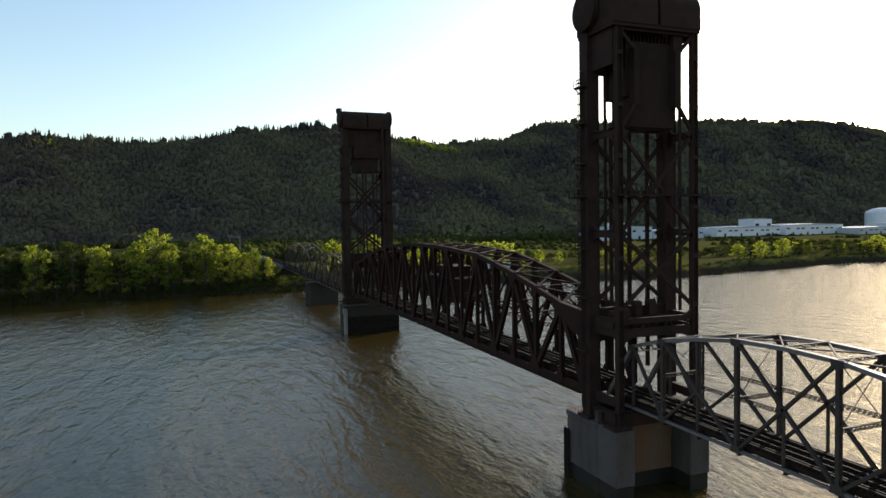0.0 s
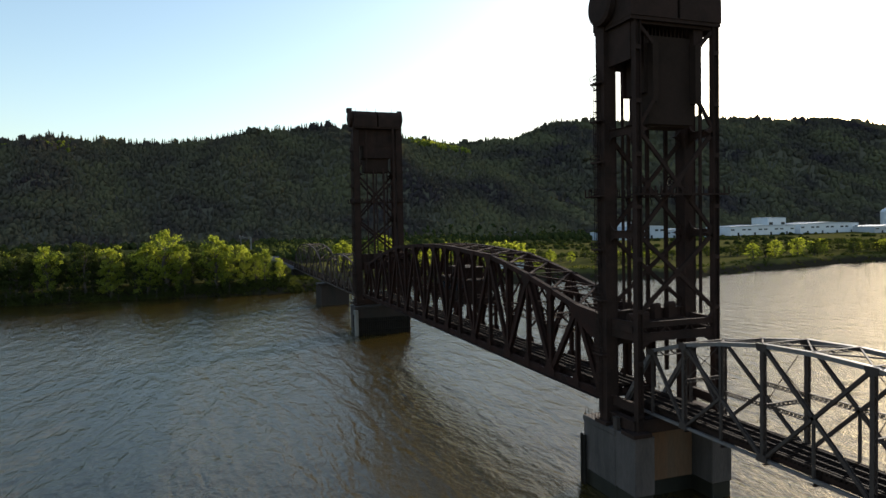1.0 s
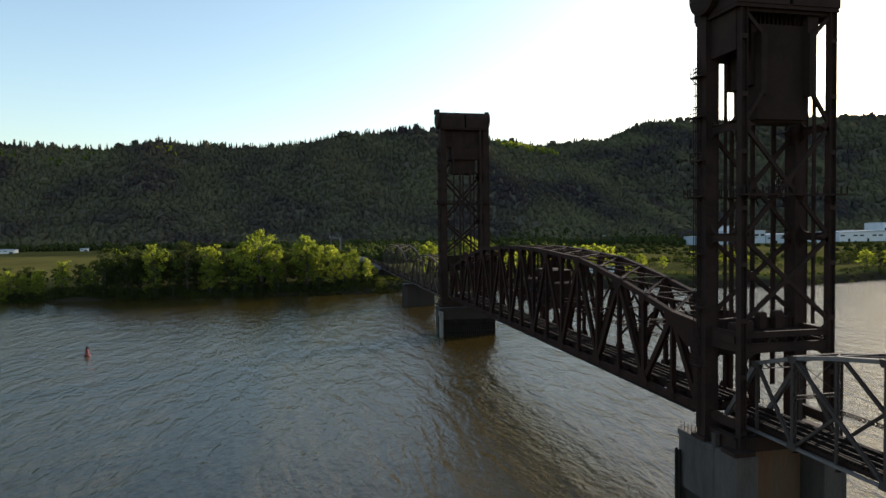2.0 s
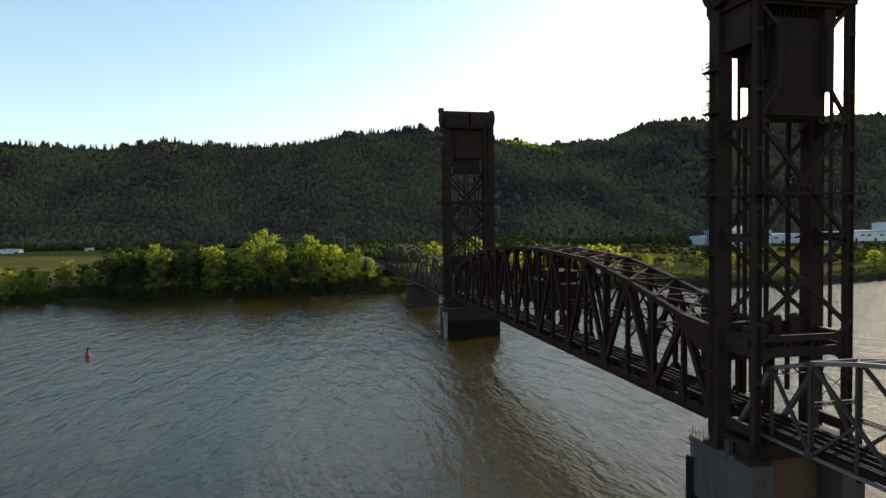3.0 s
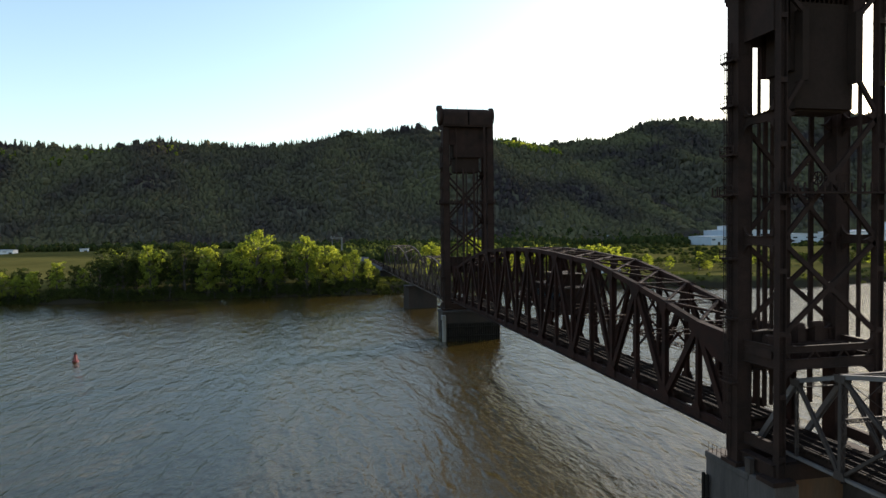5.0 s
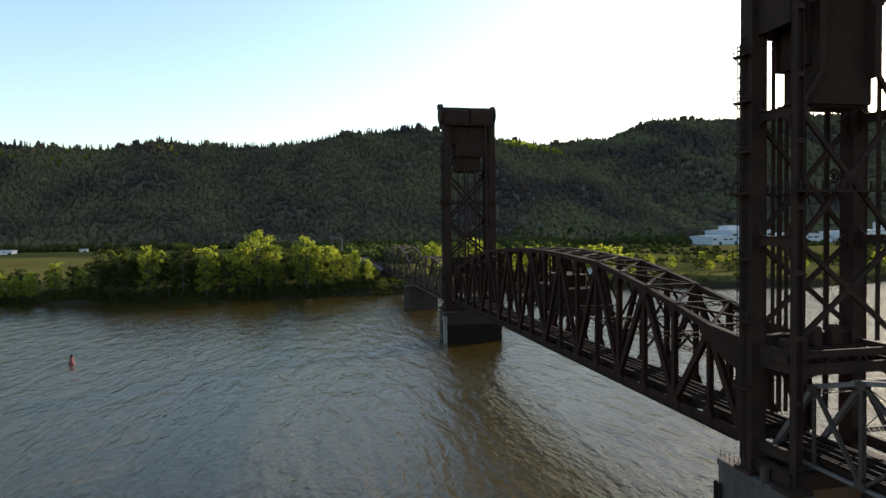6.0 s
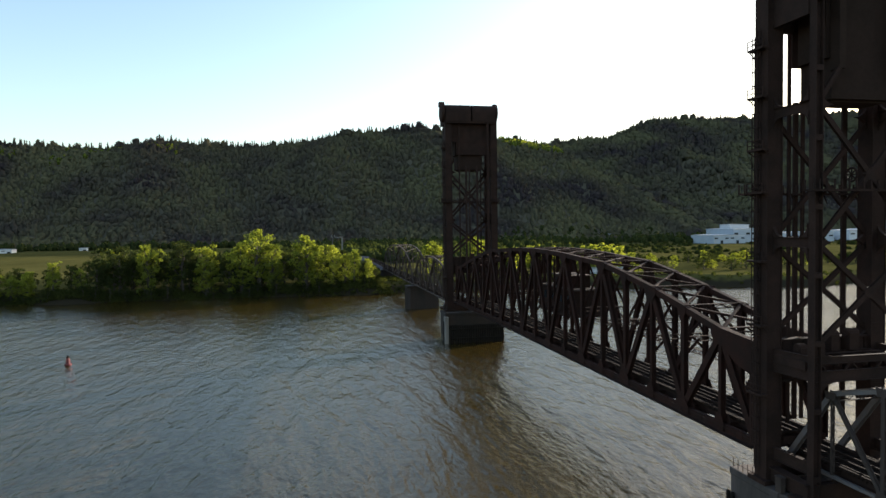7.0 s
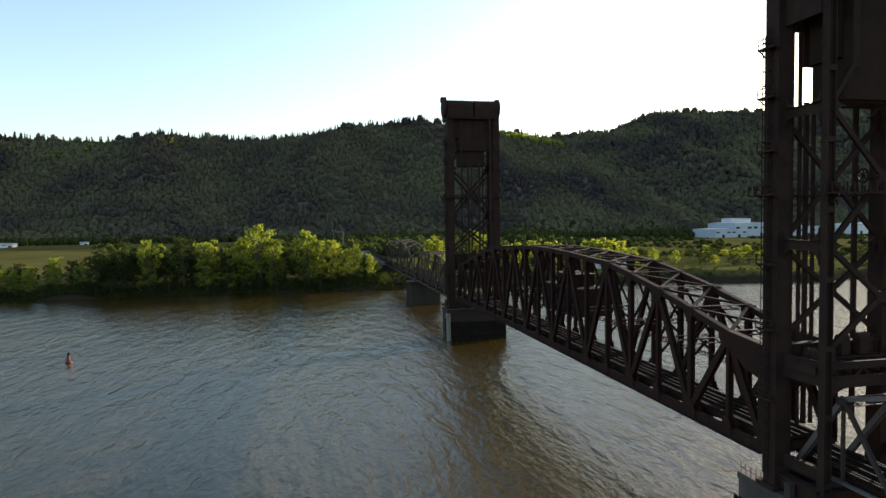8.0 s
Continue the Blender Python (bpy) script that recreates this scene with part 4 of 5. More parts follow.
def single_track(xm, ya, yb, z, n_ties, label, half=2.9):
    tr = empty("railway_track", label, "track", "railway tracks", at=(xm, (ya + yb) / 2, z))
    inv = Matrix.Translation((-xm, -(ya + yb) / 2, -z))
    bm = box(B(), -half, half, -0.13, 0.13, 0, 0.24)
    me = bpy.data.meshes.new("sleeper")
    bm.to_mesh(me)
    bm.free()
    me.materials.append(TIE)
    for i in range(n_ties):
        ob = part("sleeper", me, TIE, tr)
        ob.location = (random.uniform(-0.08, 0.08), (i + 0.5) * (yb - ya) / n_ties - (yb - ya) / 2, random.uniform(-0.01, 0.01))
    for xx in (-2.2, -0.75, 0.75, 2.2):
        part("rail", section(B(), (xm + xx, ya, z + 0.35), (xm + xx, yb, z + 0.35), 0.2, 0.13, 0.05, (0, 0, 1)), RAIL, tr).matrix_parent_inverse = inv
    for xx in (-half + 0.2, half - 0.2):
        part("guard_timber", beam(B(), (xm + xx, ya, z + 0.33), (xm + xx, yb, z + 0.33), 0.22, 0.2), TIE, tr).matrix_parent_inverse = inv


H_NEAR = {0: 0, 1: 9.0, 2: 10.9, 3: 12.1, 4: 13.0, 5: 13.2}
petit_span(-4.2, 2.4, 0.0, -65.5, 13.25, H_NEAR, GREY_STEEL, "silver-painted riveted steel truss span with laced members", True, WORN_SHADED_STEEL)
single_track(-0.9, 0.9, -65.5, 14.0, 120, "railway track on dark timber sleepers through the silver span")
petit_span(-4.2, 2.4, -67.0, -132.5, 13.25, H_NEAR, GREY_STEEL, "silver-painted riveted steel truss span nearer the bank", True, WORN_SHADED_STEEL)
single_track(-0.9, -65.6, -132.5, 14.0, 100, "railway track on dark timber sleepers through the nearer span")
H_FAR = {0: 0, 1: 9.5, 2: 13.2, 3: 14.8, 4: 15.6, 5: 15.8}
petit_span(-6.5, 1.6, 170.0, 258.0, 12.2, H_FAR, FAR_STEEL, "dull silver truss span beyond the far tower", False, FAR_STEEL)
single_track(-2.4, 162.0, 258.5, 12.9, 120, "railway track through the first span beyond the tower", 3.2)
petit_span(-6.5, 1.6, 259.5, 388.0, 11.9, {k: v * 1.16 for k, v in H_FAR.items()}, FAR_STEEL, "dull silver truss span landing at the wooded bank", False, FAR_STEEL)
single_track(-2.4, 258.6, 540.0, 12.6, 200, "railway track running onto the far embankment", 3.2)


def ballast_bed(xm, ya, yb, z):
    """A railway bank of pale stone, wider at its foot."""
    bm = B()
    n = 30
    rows = []
    for i in range(n + 1):
        y = ya + (yb - ya) * i / n
        low = min(z - 0.8, float(ground_z(xm - 9, y)))
        wob = 0.25 * math.sin(i * 1.7)
        rows.append([bm.verts.new(p) for p in ((xm - 7.5 + wob, y, low - 0.5), (xm - 4.0 + wob * 0.5, y, z), (xm + 4.0 - wob * 0.5, y, z), (xm + 7.5 - wob, y, low - 0.5))])
    for p, q in zip(rows, rows[1:]):
        for i in range(3):
            bm.faces.new((p[i], p[i + 1], q[i + 1], q[i]))
    bm.faces.new(rows[0])
    bm.faces.new(rows[-1][::-1])
    bmesh.ops.recalc_face_normals(bm, faces=bm.faces)
    return thing("railway_bank", bm, BALLAST, "grey stone ballast bank carrying the railway inland", "railway bank")


ballast_bed(-2.4, 392.5, 620.0, 12.58)


# ---- far bank: trees ----
def leaf_cloud(rng, puffs, per, size):
    """Small four-cornered leaf clumps scattered about puff centres (x, y, z, r)."""
    co = []
    for px, py, pz, pr in puffs:
        d = rng.normal(size=(per, 3))
        d /= np.linalg.norm(d, axis=1)[:, None]
        c = np.array((px, py, pz)) + d * (pr * rng.uniform(0.55, 1.08, (per, 1))) * (1, 1, 0.85)
        out = d + rng.normal(size=(per, 3)) * 0.38
        out /= np.linalg.norm(out, axis=1)[:, None]
        u = np.cross(out, rng.normal(size=(per, 3)))
        u /= np.linalg.norm(u, axis=1)[:, None]
        v = np.cross(out, u)
        s = rng.uniform(0.6, 1.3, (per, 1)) * size
        co.append(np.stack([c - u * s, c + v * s * 0.6, c + u * s, c - v * s * 0.6], 1).reshape(-1, 3))
    co = np.concatenate(co)
    return co, np.arange(len(co)).reshape(-1, 4)


def limb(bm, a, b, r0, r1, n=7, bend=0.4, rng=None):
    a, b = Vector(a), Vector(b)
    rows = []
    for i in range(4):
        t = i / 3
        p = a.lerp(b, t) + Vector((rng.uniform(-bend, bend), rng.uniform(-bend, bend), 0)) * math.sin(math.pi * t)
        r = r0 + (r1 - r0) * t
        rows.append([bm.verts.new(p + Vector((r * math.cos(2 * math.pi * k / n), r * math.sin(2 * math.pi * k / n), 0))) for k in range(n)])
    for p, q in zip(rows, rows[1:]):
        for k in range(n):
            bm.faces.new((p[k], p[(k + 1) % n], q[(k + 1) % n], q[k]))
    bm.faces.new(rows[-1])


def tree(seed, slim, mat, label, per, size, sides):
    """A broadleaf tree 10 m high; copies are scaled."""
    rng = np.random.default_rng(seed)
    t = empty("tree", label, "tree", "riverbank trees")
    bm = B()
    limb(bm, (0, 0, -0.3), (0.1, 0, 6.6), 0.28, 0.10, sides[0], rng=rng)
    puffs = []
    for i in range(20):
        a = 2.4 * i + rng.uniform(-0.4, 0.4)
        h = 0.9 + 7.6 * (i / 19) ** 0.9
        reach = slim * (0.95 - 0.75 * abs((h - 4.0) / 6.2) ** 1.8) * rng.uniform(0.75, 1.2)
        tip = (reach * math.cos(a), reach * math.sin(a), h + rng.uniform(0.2, 0.8))
        limb(bm, (0, 0, max(0.5, h - 1.6)), tip, 0.09, 0.02, sides[1], 0.15, rng)
        puffs.append((*tip, rng.uniform(0.55, 1.0) * (0.6 + 0.4 * slim / 2.4)))
        for _ in range(2):
            puffs.append((tip[0] * rng.uniform(0.3, 1.15) + rng.normal() * 0.45, tip[1] * rng.uniform(0.3, 1.15) + rng.normal() * 0.45, tip[2] + rng.normal() * 0.6, rng.uniform(0.4, 0.85)))
    for _ in range(4):
        puffs.append((rng.normal() * 0.3, rng.normal() * 0.3, rng.uniform(8.3, 9.4), rng.uniform(0.4, 0.75)))
    part("trunk", bm, BARK, t, "grey-brown bark")
    co, q = leaf_cloud(rng, puffs, per, size)
    me = mesh_from("crown", co, q, False)
    me.materials.append(mat)
    part("crown", me, mat, t)
    return t


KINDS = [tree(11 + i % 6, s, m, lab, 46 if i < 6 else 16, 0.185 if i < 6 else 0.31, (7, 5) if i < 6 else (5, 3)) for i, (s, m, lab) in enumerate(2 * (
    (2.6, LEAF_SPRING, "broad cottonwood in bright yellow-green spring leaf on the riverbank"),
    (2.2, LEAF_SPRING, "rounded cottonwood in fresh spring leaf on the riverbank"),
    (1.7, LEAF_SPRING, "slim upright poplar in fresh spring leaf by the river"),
    (2.6, LEAF_DARK, "broad dark-green broadleaf tree on the riverbank"),
    (2.1, LEAF_DARK, "dark-green alder with uneven crown on the riverbank"),
    (2.9, LEAF_DARK, "low spreading dark-green willow at the bank")))]


def stand(kind, x, y, height, turn=0.0, wide=1.0):
    s = height / 10.0
    z = float(ground_z(x, y))
    return copy_thing(KINDS[kind + (6 if y > 352 else 0)], Matrix.Translation((x, y, z - 0.1)) @ Matrix.Rotation(turn, 4, 'Z') @ Matrix.Diagonal((s * wide, s * wide, s, 1)))


rng = np.random.default_rng(5)
# the tall row left of the embankment; tops follow the height of the wood along the bank
BANK = ((-330, 13), (-240, 14), (-214, 15), (-200, 18), (-170, 23), (-153, 26), (-133, 26), (-119, 28), (-99, 29), (-91, 33), (-79, 26), (-62, 29), (-46, 24), (-34, 18), (-20, 12))
x = -330.0
while x < -20:
    h = np.interp(x, [b[0] for b in BANK], [b[1] for b in BANK])
    # upstream of -196 only spring-leaf kinds: their bright colour imitates sunlight
    stand((3, 4, 5, 0)[rng.integers(4)] if x > -196 else (0, 1, 2)[rng.integers(3)], x, rng.uniform(344, 349), h * (rng.uniform(0.42, 0.66) if x > -112 else rng.uniform(0.6, 0.95) if x > -196 else rng.uniform(0.9, 1.25)), rng.uniform(0, 6.2), rng.uniform(0.95, 1.25))
    for row in (354, 368):
        stand((4, 3, 3)[rng.integers(3)], x + rng.uniform(-4, 4), row + rng.uniform(-3, 5), h * rng.uniform(0.66, 0.92), rng.uniform(0, 6.2), 1.2)
    if rng.random() < 0.8:
        stand((5, 3)[rng.integers(2)], x + rng.uniform(-4, 4), rng.uniform(337.5, 340), min(h, 22) * rng.uniform(0.32, 0.5), rng.uniform(0, 6.2), 1.35)
    x += rng.uniform(8, 14) * (0.75 if h < 15 else 1)
# the bright cottonwoods that stand out of the row, and low growth by the embankment
for x, y, h, k, w in ((-88, 342, 38, 0, 1.1), (-98, 344, 33, 1, 1.05), (-79, 341.5, 29, 1, 0.9), (-59, 341.5, 35, 1, 1.0), (-53, 343, 27, 0, 0.75), (-43.5, 341, 28, 1, 0.8), (-36, 342, 19, 0, 0.8), (-30, 341, 22.5, 1, 0.85), (-21.5, 341, 16.5, 1, 0.85), (-150, 342, 31, 1, 0.9), (-118, 344, 31, 2, 1.1), (-131, 345, 30, 3, 1.0), (-166, 346, 27, 3, 1.1)):
    stand(k, x, y, h, x * 1.7, w)
# dark-leaf kinds by the embankment: the shade there is in their colour
for x, y, h, k in ((-17, 346, 9, 4), (-14.5, 352, 8, 4), (-19, 358, 11, 3), (-16, 366, 10, 3), (-21, 372, 12, 4), (-15, 378, 9, 4), (-24, 340, 6, 5), (-15, 341, 5, 5)):
    stand(k, x, y, h, x * 1.7, 1.15)
# low olive thicket at the upstream end of the bank; spring-leaf colour stands in for sunlight
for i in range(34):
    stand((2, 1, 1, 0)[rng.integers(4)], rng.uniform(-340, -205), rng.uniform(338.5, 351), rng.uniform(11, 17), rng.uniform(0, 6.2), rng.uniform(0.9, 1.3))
# right of the bridge: broad low crowns on the grass behind the shore
for i in range(74):
    x = rng.uniform(24, 330)
    y = rng.uniform(352, 470)
    stand(((4, 3, 4, 3, 4) if x < 112 else (0, 1, 5, 3, 5))[rng.integers(5)], x, y, rng.uniform(5, 11), rng.uniform(0, 6.2), rng.uniform(1.6, 2.3))
for i in range(52):
    x = rng.uniform(330, 760)
    y = rng.uniform(356, 440)
    stand((0, 1, 3, 4, 5)[rng.integers(5)], x, y, rng.uniform(6, 13), rng.uniform(0, 6.2), rng.uniform(1.6, 2.3))
for x, y, h, k in ((148, 399, 20, 2), (156, 400, 21.5, 2), (162, 402, 19, 2), (167, 401, 20, 2), (177.5, 400, 20.3, 2), (203, 399, 13.3, 1), (224, 401, 10, 0), (118, 400, 19, 2), (124, 402, 17, 2), (96, 404, 18, 1), (106, 402, 20, 2), (88, 405, 16, 2)):
    stand(k, x, y, h, x, 1.25)
for x, y, h, k in ((152, 372, 14, 0), (168, 366, 15, 1), (160, 369, 12, 0), (396, 353, 15, 0), (424, 355, 17, 1), (372, 353, 13, 0), (446, 357, 12, 3), (500, 362, 15, 4), (560, 366, 17, 0), (610, 372, 15, 3)):
    stand(k, x, y, h, x, 1.7)
# cottonwoods beyond the far approach spans, given by the height of their tops
for x, y, top, k, w in ((30.5, 400, 31.5, 1, 0.9), (25.5, 402, 27.5, 0, 0.9), (35.5, 399, 27.0, 0, 0.9), (60, 400, 34.8, 2, 0.9), (66.3, 400, 32, 2, 0.9)):
    stand(k, x, y, top - float(ground_z(x, y)), x, w)
for i in range(60):
    stand((3, 4, 1)[rng.integers(3)], rng.uniform(-200, -24), rng.uniform(385, 470), rng.uniform(12, 22), rng.uniform(0, 6.2), 1.1)
for t in KINDS:
    bpy.data.objects.remove(t.children[0])
    bpy.data.objects.remove(t.children[0])
    bpy.data.objects.remove(t)

# shrubs along both sides of the shore
puffs = []
for i in range(2500):
    x = rng.uniform(-380, 20) if i < 1900 else rng.uniform(5, 820)
    if -12 < x < 7:
        continue
    y = float(shore_y(x)) + rng.uniform(1.8, 30 if x > 0 else 9)
    puffs.append((x, y, float(ground_z(x, y)) + 0.6, rng.uniform(0.6, 2.0) * (1.9 if x < 0 else 1)))
for i in range(90):
    x, y = rng.uniform(-44, -7), rng.uniform(333.5, 343)
    puffs.append((x, y, max(0.3, float(ground_z(x, y))) + 0.5, rng.uniform(0.8, 1.9)))
for i in range(150):
    x, y = rng.uniform(-15, 9), rng.uniform(337, 384)
    puffs.append((x, y, float(ground_z(x, y)) + 0.3, rng.uniform(0.6, 1.5)))
for i in range(420):
    side = -1 if i < 330 else 1
    x, y = -3 + side * rng.uniform(6.5, 24), rng.uniform(339, 470)
    puffs.append((x, y, float(ground_z(x, y)) + 0.5, rng.uniform(0.8, 2.2)))
co, q = leaf_cloud(rng, puffs, 30, 0.52)
me = mesh_from("shrubs", co, q, False)
me.materials.append(SHRUB)
tagged(new("shrubs", me), "low green shrubs and brush along the shore", "shrubs", kind="stuff")


# ---- far woods ----
def crown_template(rng, n, spire):
    """A far tree: a lumpy crown of three bands with n ragged leafy sprays round it."""
    k = 6
    if spire:
        rows = ((0.02, 0.17), (0.36, 0.15), (0.72, 0.07), (1.08, 0.004))
    else:
        rows = ((0.05, 0.30), (0.42, 0.40), (0.78, 0.31), (0.98, 0.07))
    co = []
    for i, (h, r) in enumerate(rows):
        a = (np.arange(k) + 0.5 * (i % 2)) * 2 * math.pi / k + rng.uniform(-0.25, 0.25, k)
        rr = r * rng.uniform(0.72, 1.2, k)
        co.append(np.stack([rr * np.cos(a), rr * np.sin(a), h + rng.uniform(-0.06, 0.06, k) * (0.2 if i == 3 else 1)], 1))
    fs = [(i * k + j, i * k + (j + 1) % k, (i + 1) * k + (j + 1) % k, (i + 1) * k + j) for i in range(3) for j in range(k)]
    fs.append((3 * k, 3 * k + 1, 3 * k + 2, 3 * k + 3))
    fs.append((3 * k, 3 * k + 3, 3 * k + 4, 3 * k + 5))
    h = rng.uniform(0.25, 1.0, n)
    a = rng.uniform(0, 6.283, n)
    r = (0.17 * (1.06 - h) ** 0.8 if spire else 0.40 * np.sqrt(np.clip(1 - ((h - 0.45) / 0.57) ** 2, 0.02, 1))) * rng.uniform(0.9, 1.12, n)
    c = np.stack([r * np.cos(a), r * np.sin(a), h], 1)
    out = np.stack([np.cos(a), np.sin(a), rng.uniform(-0.2, 0.9, n)], 1)
    side = np.stack([-np.sin(a), np.cos(a), rng.uniform(-0.4, 0.4, n)], 1)
    up = np.cross(out, side)
    s = (0.07 if spire else 0.14) * rng.uniform(0.7, 1.3, (n, 1))
    sp = np.stack([c - side * s, c - up * s * 0.8 + out * s * 0.4, c + side * s, c + up * s * 1.1 - out * s * 0.3], 1).reshape(-1, 3)
    return np.concatenate(co + [sp]), np.concatenate([np.array(fs), 4 * k + np.arange(4 * n).reshape(-1, 4)])


def wood(name, spots, heights, conifer, label, seed, mat=HILL_TREES, sunk=0.1, spread=1.0):
    rng = np.random.default_rng(seed)
    cones, balls = [crown_template(rng, 5, True) for _ in range(7)], [crown_template(rng, 14, False) for _ in range(9)]
    cos, fss, base = [], [], 0
    z = ground_z(spots[:, 0], spots[:, 1])
    for (x, y), zz, h in zip(spots, z, heights):
        co, fs = cones[rng.integers(7)] if rng.random() < conifer else balls[rng.integers(9)]
        a = rng.uniform(0, 6.28)
        c, s = math.cos(a), math.sin(a)
        w = h * rng.uniform(0.85, 1.25) * spread
        p = np.stack([x + w * (co[:, 0] * c - co[:, 1] * s), y + w * (co[:, 0] * s + co[:, 1] * c), zz + h * co[:, 2] - sunk * h], 1)
        cos.append(p)
        fss.append(fs + base)
        base += len(co)
    me = mesh_from(name, np.concatenate(cos), np.concatenate(fss), True)
    me.materials.append(mat)
    tagged(new(name, me), label, "woods", kind="stuff")


def scatter(x0, x1, y0, y1, gap, seed):
    rng = np.random.default_rng(seed)
    gx, gy = np.meshgrid(np.arange(x0, x1, gap), np.arange(y0, y1, gap))
    p = np.stack([gx.ravel(), gy.ravel()], 1)
    return p + rng.uniform(-0.5, 0.5, p.shape) * gap


p = np.concatenate([scatter(-900, 720, 1050, 1640, 8.8, 1), scatter(600, 2950, 1160, 2040, 13.6, 2)])
p = p[p[:, 0] < 1.5 * p[:, 1] + 120]
p = p[(p[:, 0] < 700) | (p[:, 1] > 1100)]
r2 = np.random.default_rng(3)
wood("hillside_woods", p, r2.uniform(8, 15, len(p)) * np.where(p[:, 0] > 700, 1.65, 1.0) * np.where(r2.random(len(p)) < 0.06, 1.35, 1.0), 0.42, "dark mixed forest covering the hills", 4, HILL_TREES, 0.30, 1.1)
cx = np.arange(-1150, 620, 4.2)
c2 = np.arange(640, 2900, 4.6)
r3 = np.random.default_rng(31)
ridge = np.concatenate([np.stack([cx, r3.uniform(1585, 1625, len(cx))], 1), np.stack([c2, r3.uniform(1980, 2025, len(c2))], 1)])
wood("ridge_conifers", ridge, r3.uniform(13, 26, len(ridge)) * np.where(ridge[:, 0] > 630, 1.25, 1.0), 0.85, "dark conifers standing along the ridge", 33)
# broadleaf on the crest; sunlight is put into its bright leaf colour
lit = scatter(445, 600, 1545, 1600, 8.5, 41)
wood("ridge_broadleaf", lit, r3.uniform(10, 15, len(lit)), 0.0, "broadleaf trees on the ridge, pale green to look sunlit", 42, LEAF_SPRING)
# patches of pale leaf colour stand for sunlit trees below the crest
pale = np.concatenate([scatter(-760, -330, 1510, 1596, 15, 43), scatter(-760, -560, 1430, 1520, 24, 44)])
pale = pale[np.sin(pale[:, 0] / 31.0) + np.sin(pale[:, 1] / 17.0 + pale[:, 0] / 53.0) > 0.2]
wood("slope_broadleaf", pale, r3.uniform(9, 13, len(pale)), 0.0, "broadleaf trees scattered under the crest, pale green to look sunlit", 45, LEAF_SPRING, 0.2)
q = np.concatenate([scatter(-290, 260, 560, 1060, 14, 6), scatter(-760, -280, 1000, 1060, 13, 7), scatter(260, 900, 880, 1150, 17, 8), scatter(-60, 60, 545, 620, 11, 13)])
q = q[(np.abs(q[:, 0] + 3) > 16) | (q[:, 1] > 544)]
q = q[((np.abs(q[:, 0] + 27) > 13) | (q[:, 1] > 660)) & ((q[:, 0] > -130) | (q[:, 1] > 980))]
q = q[np.sin(q[:, 0] / 41.0) + np.sin(q[:, 1] / 33.0 + q[:, 0] / 90.0) > -0.9]
wood("plain_woods", q, r2.uniform(6, 14, len(q)), 0.12, "scattered dark-green woods on the river plain", 10, LEAF_DARK)


scrub = scatter(70, 1000, 440, 835, 17, 12)
scrub = scrub[np.sin(scrub[:, 0] / 53.0 + 1) + np.sin(scrub[:, 1] / 27.0 + scrub[:, 0] / 120.0) > 0.1]
wood("field_scrub", scrub, r2.uniform(2.5, 7.5, len(scrub)), 0.0, "low olive scrub on the open river plain", 14, SHRUB, 0.3, 1.7)


# ---- far buildings ----
def warehouse(x, y, w, d, h, wall, label, bays=6, rise=0.06, turn=0.0, name="warehouse", group="industrial buildings"):
    z = float(ground_z(x, y)) - 0.3
    ob = empty(name, label, "building", group, at=(x, y, z))
    ob.rotation_euler = (0, 0, turn)
    side = part("wall", box(B(), -w / 2, w / 2, -d / 2, d / 2, 0, h), wall, ob)
    part("roof", plate(B(), (0, 0, h), 'y', [(-w / 2 - 0.6, 0), (w / 2 + 0.6, 0), (w / 2 + 0.6, 0.5), (0, 0.5 + w * rise * 0.3), (-w / 2 - 0.6, 0.5)], d + 1.2), ROOFING, ob)
    for i in range(bays):
        xx = -w / 2 + w * (i + 0.5) / bays
        if i % 3 == 1:
            part("loading_door", box(B(), xx - 2.2, xx + 2.2, -d / 2 - 0.12, -d / 2 + 0.05, 0, min(5.0, h * 0.5)), GLASS_DARK, side)
        else:
            part("window", box(B(), xx - w / bays * 0.32, xx + w / bays * 0.32, -d / 2 - 0.1, -d / 2 + 0.05, h * 0.58, h * 0.74), GLASS_DARK, side)
    part("trim", box(B(), -w / 2 - 0.1, w / 2 + 0.1, -d / 2 - 0.14, -d / 2, h - 0.9, h - 0.1), WHITE, ob)
    return ob


warehouse(572, 850, 54, 60, 12.5, BLUE_WHITE, "pale blue-white industrial shed beyond the river", 6)
warehouse(622, 866, 72, 70, 20, BLUE_WHITE, "tall pale blue-white factory hall beyond the river", 7)
warehouse(617, 872, 34, 26, 27, WHITE, "white raised roof block above the factory hall", 3)
warehouse(730, 880, 110, 60, 14, BLUE_WHITE, "long low pale industrial shed", 9)
warehouse(880, 870, 150, 60, 15, WHITE, "long white flat-roofed warehouse on the far bank", 12)
warehouse(960, 905, 44, 40, 31, WHITE, "tall white process building above the warehouses", 3)
warehouse(1060, 890, 150, 70, 18, WHITE, "wide white flat-roofed factory hall on the far bank", 12)
warehouse(1180, 840, 120, 60, 12, ROOFING, "low grey warehouse with white trim", 9)
warehouse(1330, 860, 150, 70, 17, WHITE, "long white flat-roofed distribution shed", 12)
warehouse(-476, 955, 36, 16, 5.5, WHITE, "white farm building beside a green field", 5, name="farm_building", group="farm buildings")
warehouse(-378, 985, 10, 8, 4, WHITE, "small white shed beside a green field", 2, name="farm_building", group="farm buildings")
warehouse(150, 366, 22, 10, 4, WHITE, "low white shed among riverbank trees", 3, name="shed")
warehouse(-52, 470, 30, 14, 6, ROOFING, "grey shed roof behind the bank trees", 3, name="shed")


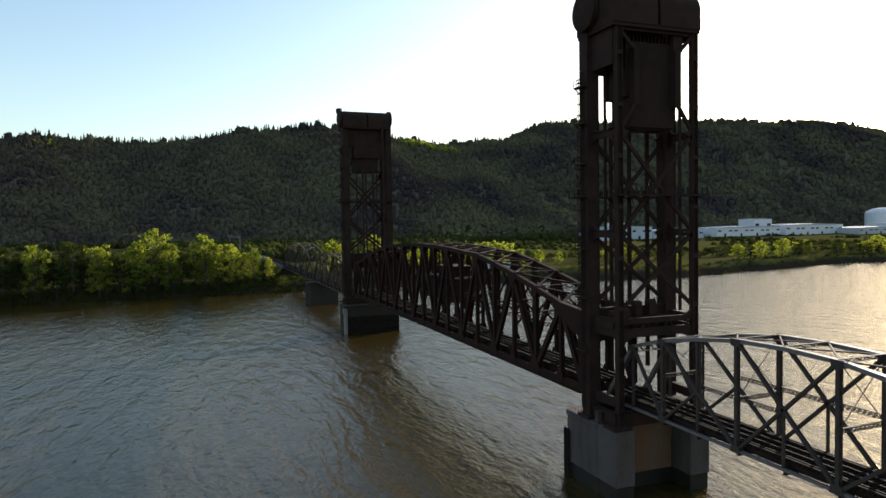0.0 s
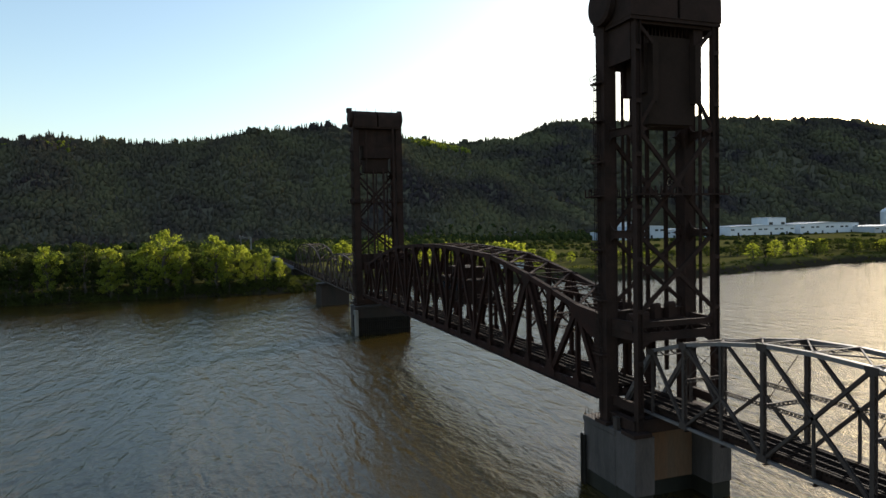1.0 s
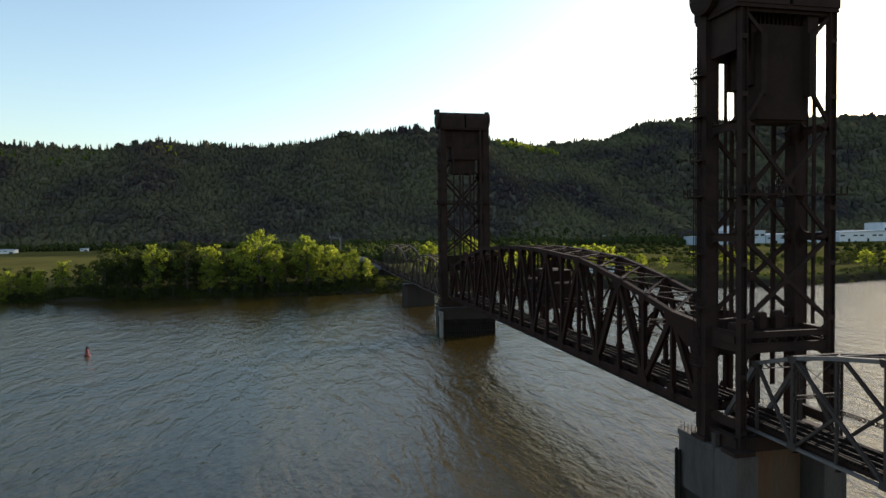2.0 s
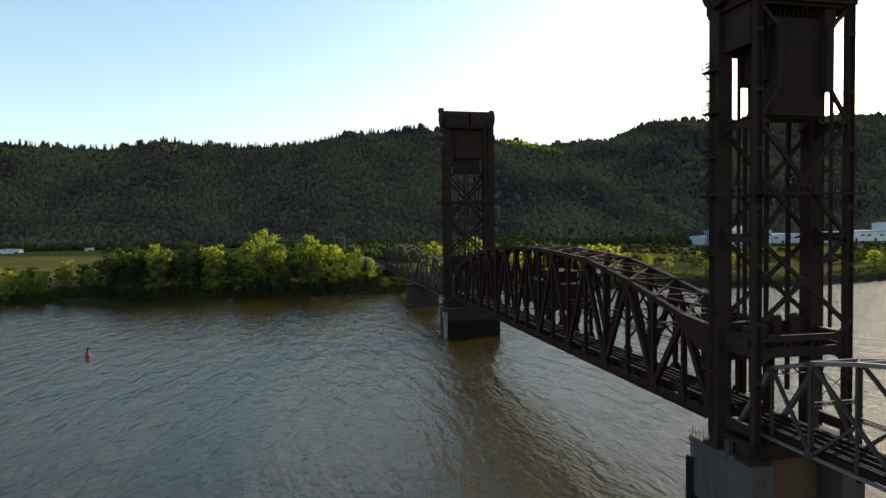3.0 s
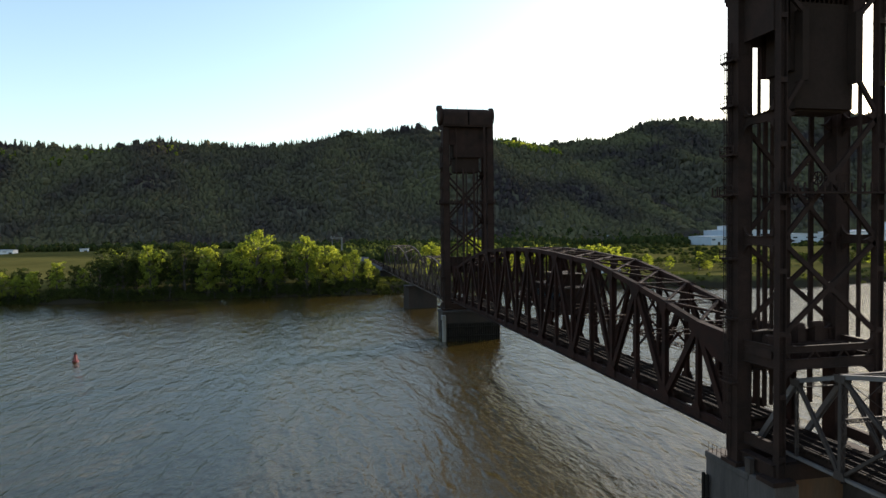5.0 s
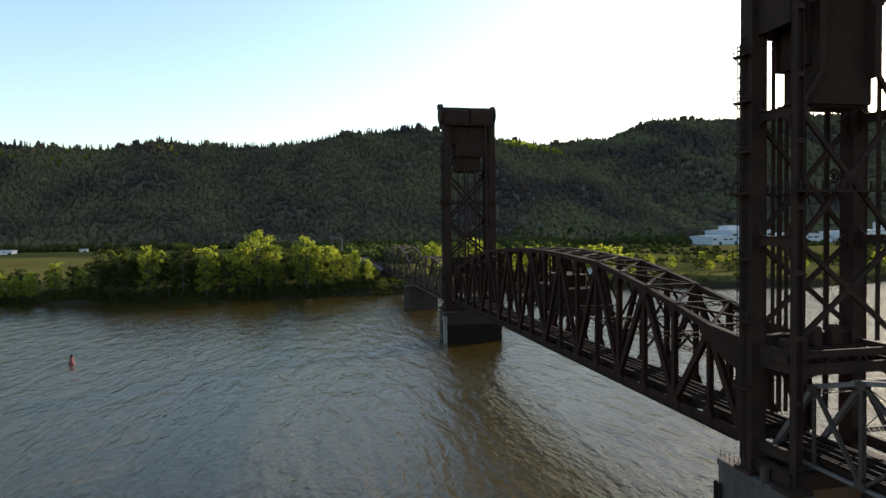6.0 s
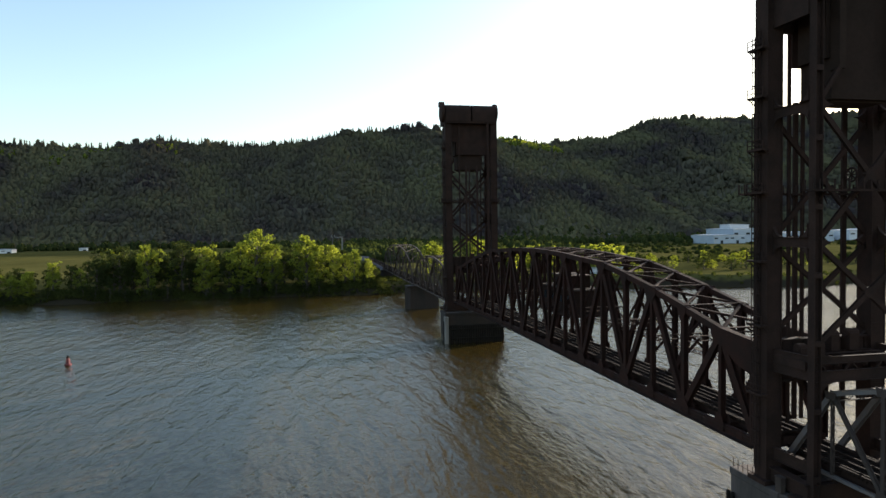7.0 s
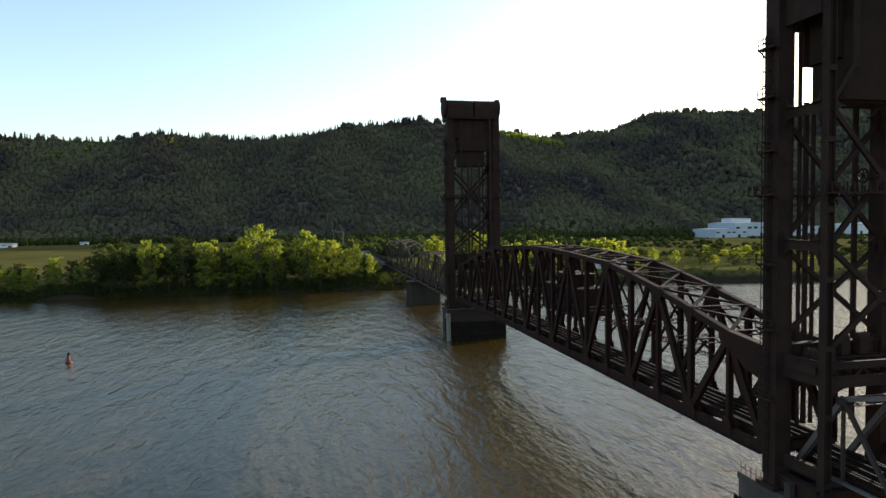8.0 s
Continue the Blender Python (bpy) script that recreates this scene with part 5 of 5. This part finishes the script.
def storage_tank(x, y, r, h):
    z = float(ground_z(x, y)) - 0.3
    t = empty("storage_tank", "white cylindrical storage tank with domed roof", "tank", at=(x, y, z))
    part("shell", lathe(B(), [(r, 0), (r, h)], 40), WHITE, t)
    part("roof", lathe(B(), [(r + 0.3, h), (r * 0.9, h + r * 0.14), (r * 0.6, h + r * 0.28), (r * 0.2, h + r * 0.34), (0.5, h + r * 0.35)], 40), WHITE, t)
    part("ladder", box(B(), -0.6, 0.6, -r - 0.6, -r + 0.1, 0, h), ROOFING, t)


storage_tank(1395, 960, 36, 40)


def signal_gantry(x, y, z1):
    z = float(ground_z(x, y)) - 0.2
    g = empty("signal_gantry", "pale steel gantry with cabin beside the railway", "gantry", at=(x, y, z))
    for xx in (-5, 5):
        part("post", section(B(), (xx, 0, 0), (xx, 0, z1 - z), 1.6 if xx > 0 else 0.8, 1.2, 0.2), PALE_CONCRETE, g)
    part("beam", laced(B(), (-7, 0, z1 - z), (6, 0, z1 - z), 1.4, 1.2, 2.2, (0, 0, 1), 0.35), PALE_CONCRETE, g)
    part("cabin", box(B(), 6.2, 8.4, -1.2, 1.2, z1 - z - 5.5, z1 - z - 0.8), FAR_STEEL, g)
    for xx in (-6, -3):
        part("signal_head", box(B(), xx - 0.5, xx + 0.5, -0.5, 0.5, z1 - z + 0.6, z1 - z + 2.6), PALE_CONCRETE, g)


signal_gantry(-26, 640, 31)


def buoy(x, y):
    b = empty("channel_buoy", "red steel channel buoy floating upright", "buoy", at=(x, y, 0))
    part("hull", lathe(B(), [(0.5, -0.8), (0.95, -0.3), (1.0, 0.35), (0.75, 0.6)], 18), RED, b)
    bm = lathe(B(), [(0.62, 0.6), (0.5, 1.6), (0.42, 2.3)], 14)
    part("tower", bm, RED, b)
    bm = lathe(B(), [(0.45, 2.3), (0.5, 2.5), (0.12, 3.1)], 14)
    part("top_mark", bm, TIMBER, b, "dark cone on top")
    bm = B()
    for i in range(4):
        a = math.pi / 2 * i
        beam(bm, (0.95 * math.cos(a), 0.95 * math.sin(a), 0.4), (0.45 * math.cos(a), 0.45 * math.sin(a), 2.2), 0.08, 0.08)
    part("stay", bm, RED, b)


buoy(-131.2, 151.5)

# pale roadside wall along the foot of the hills
bm = B()
ww = np.linspace(470, 720, 26)
for a, b in zip(ww, ww[1:]):
    ya, yb = 1120 + 6 * math.sin(a / 60), 1120 + 6 * math.sin(b / 60)
    za, zb = float(ground_z(a, ya)), float(ground_z(b, yb))
    beam(bm, (a, ya, max(za, 14) + 1.0), (b, yb, max(zb, 14) + 1.0), 0.6, 2.6, (0, 1, 0))
thing("roadside_wall", bm, WHITE, "pale concrete roadside barrier at the foot of the hills", "wall")
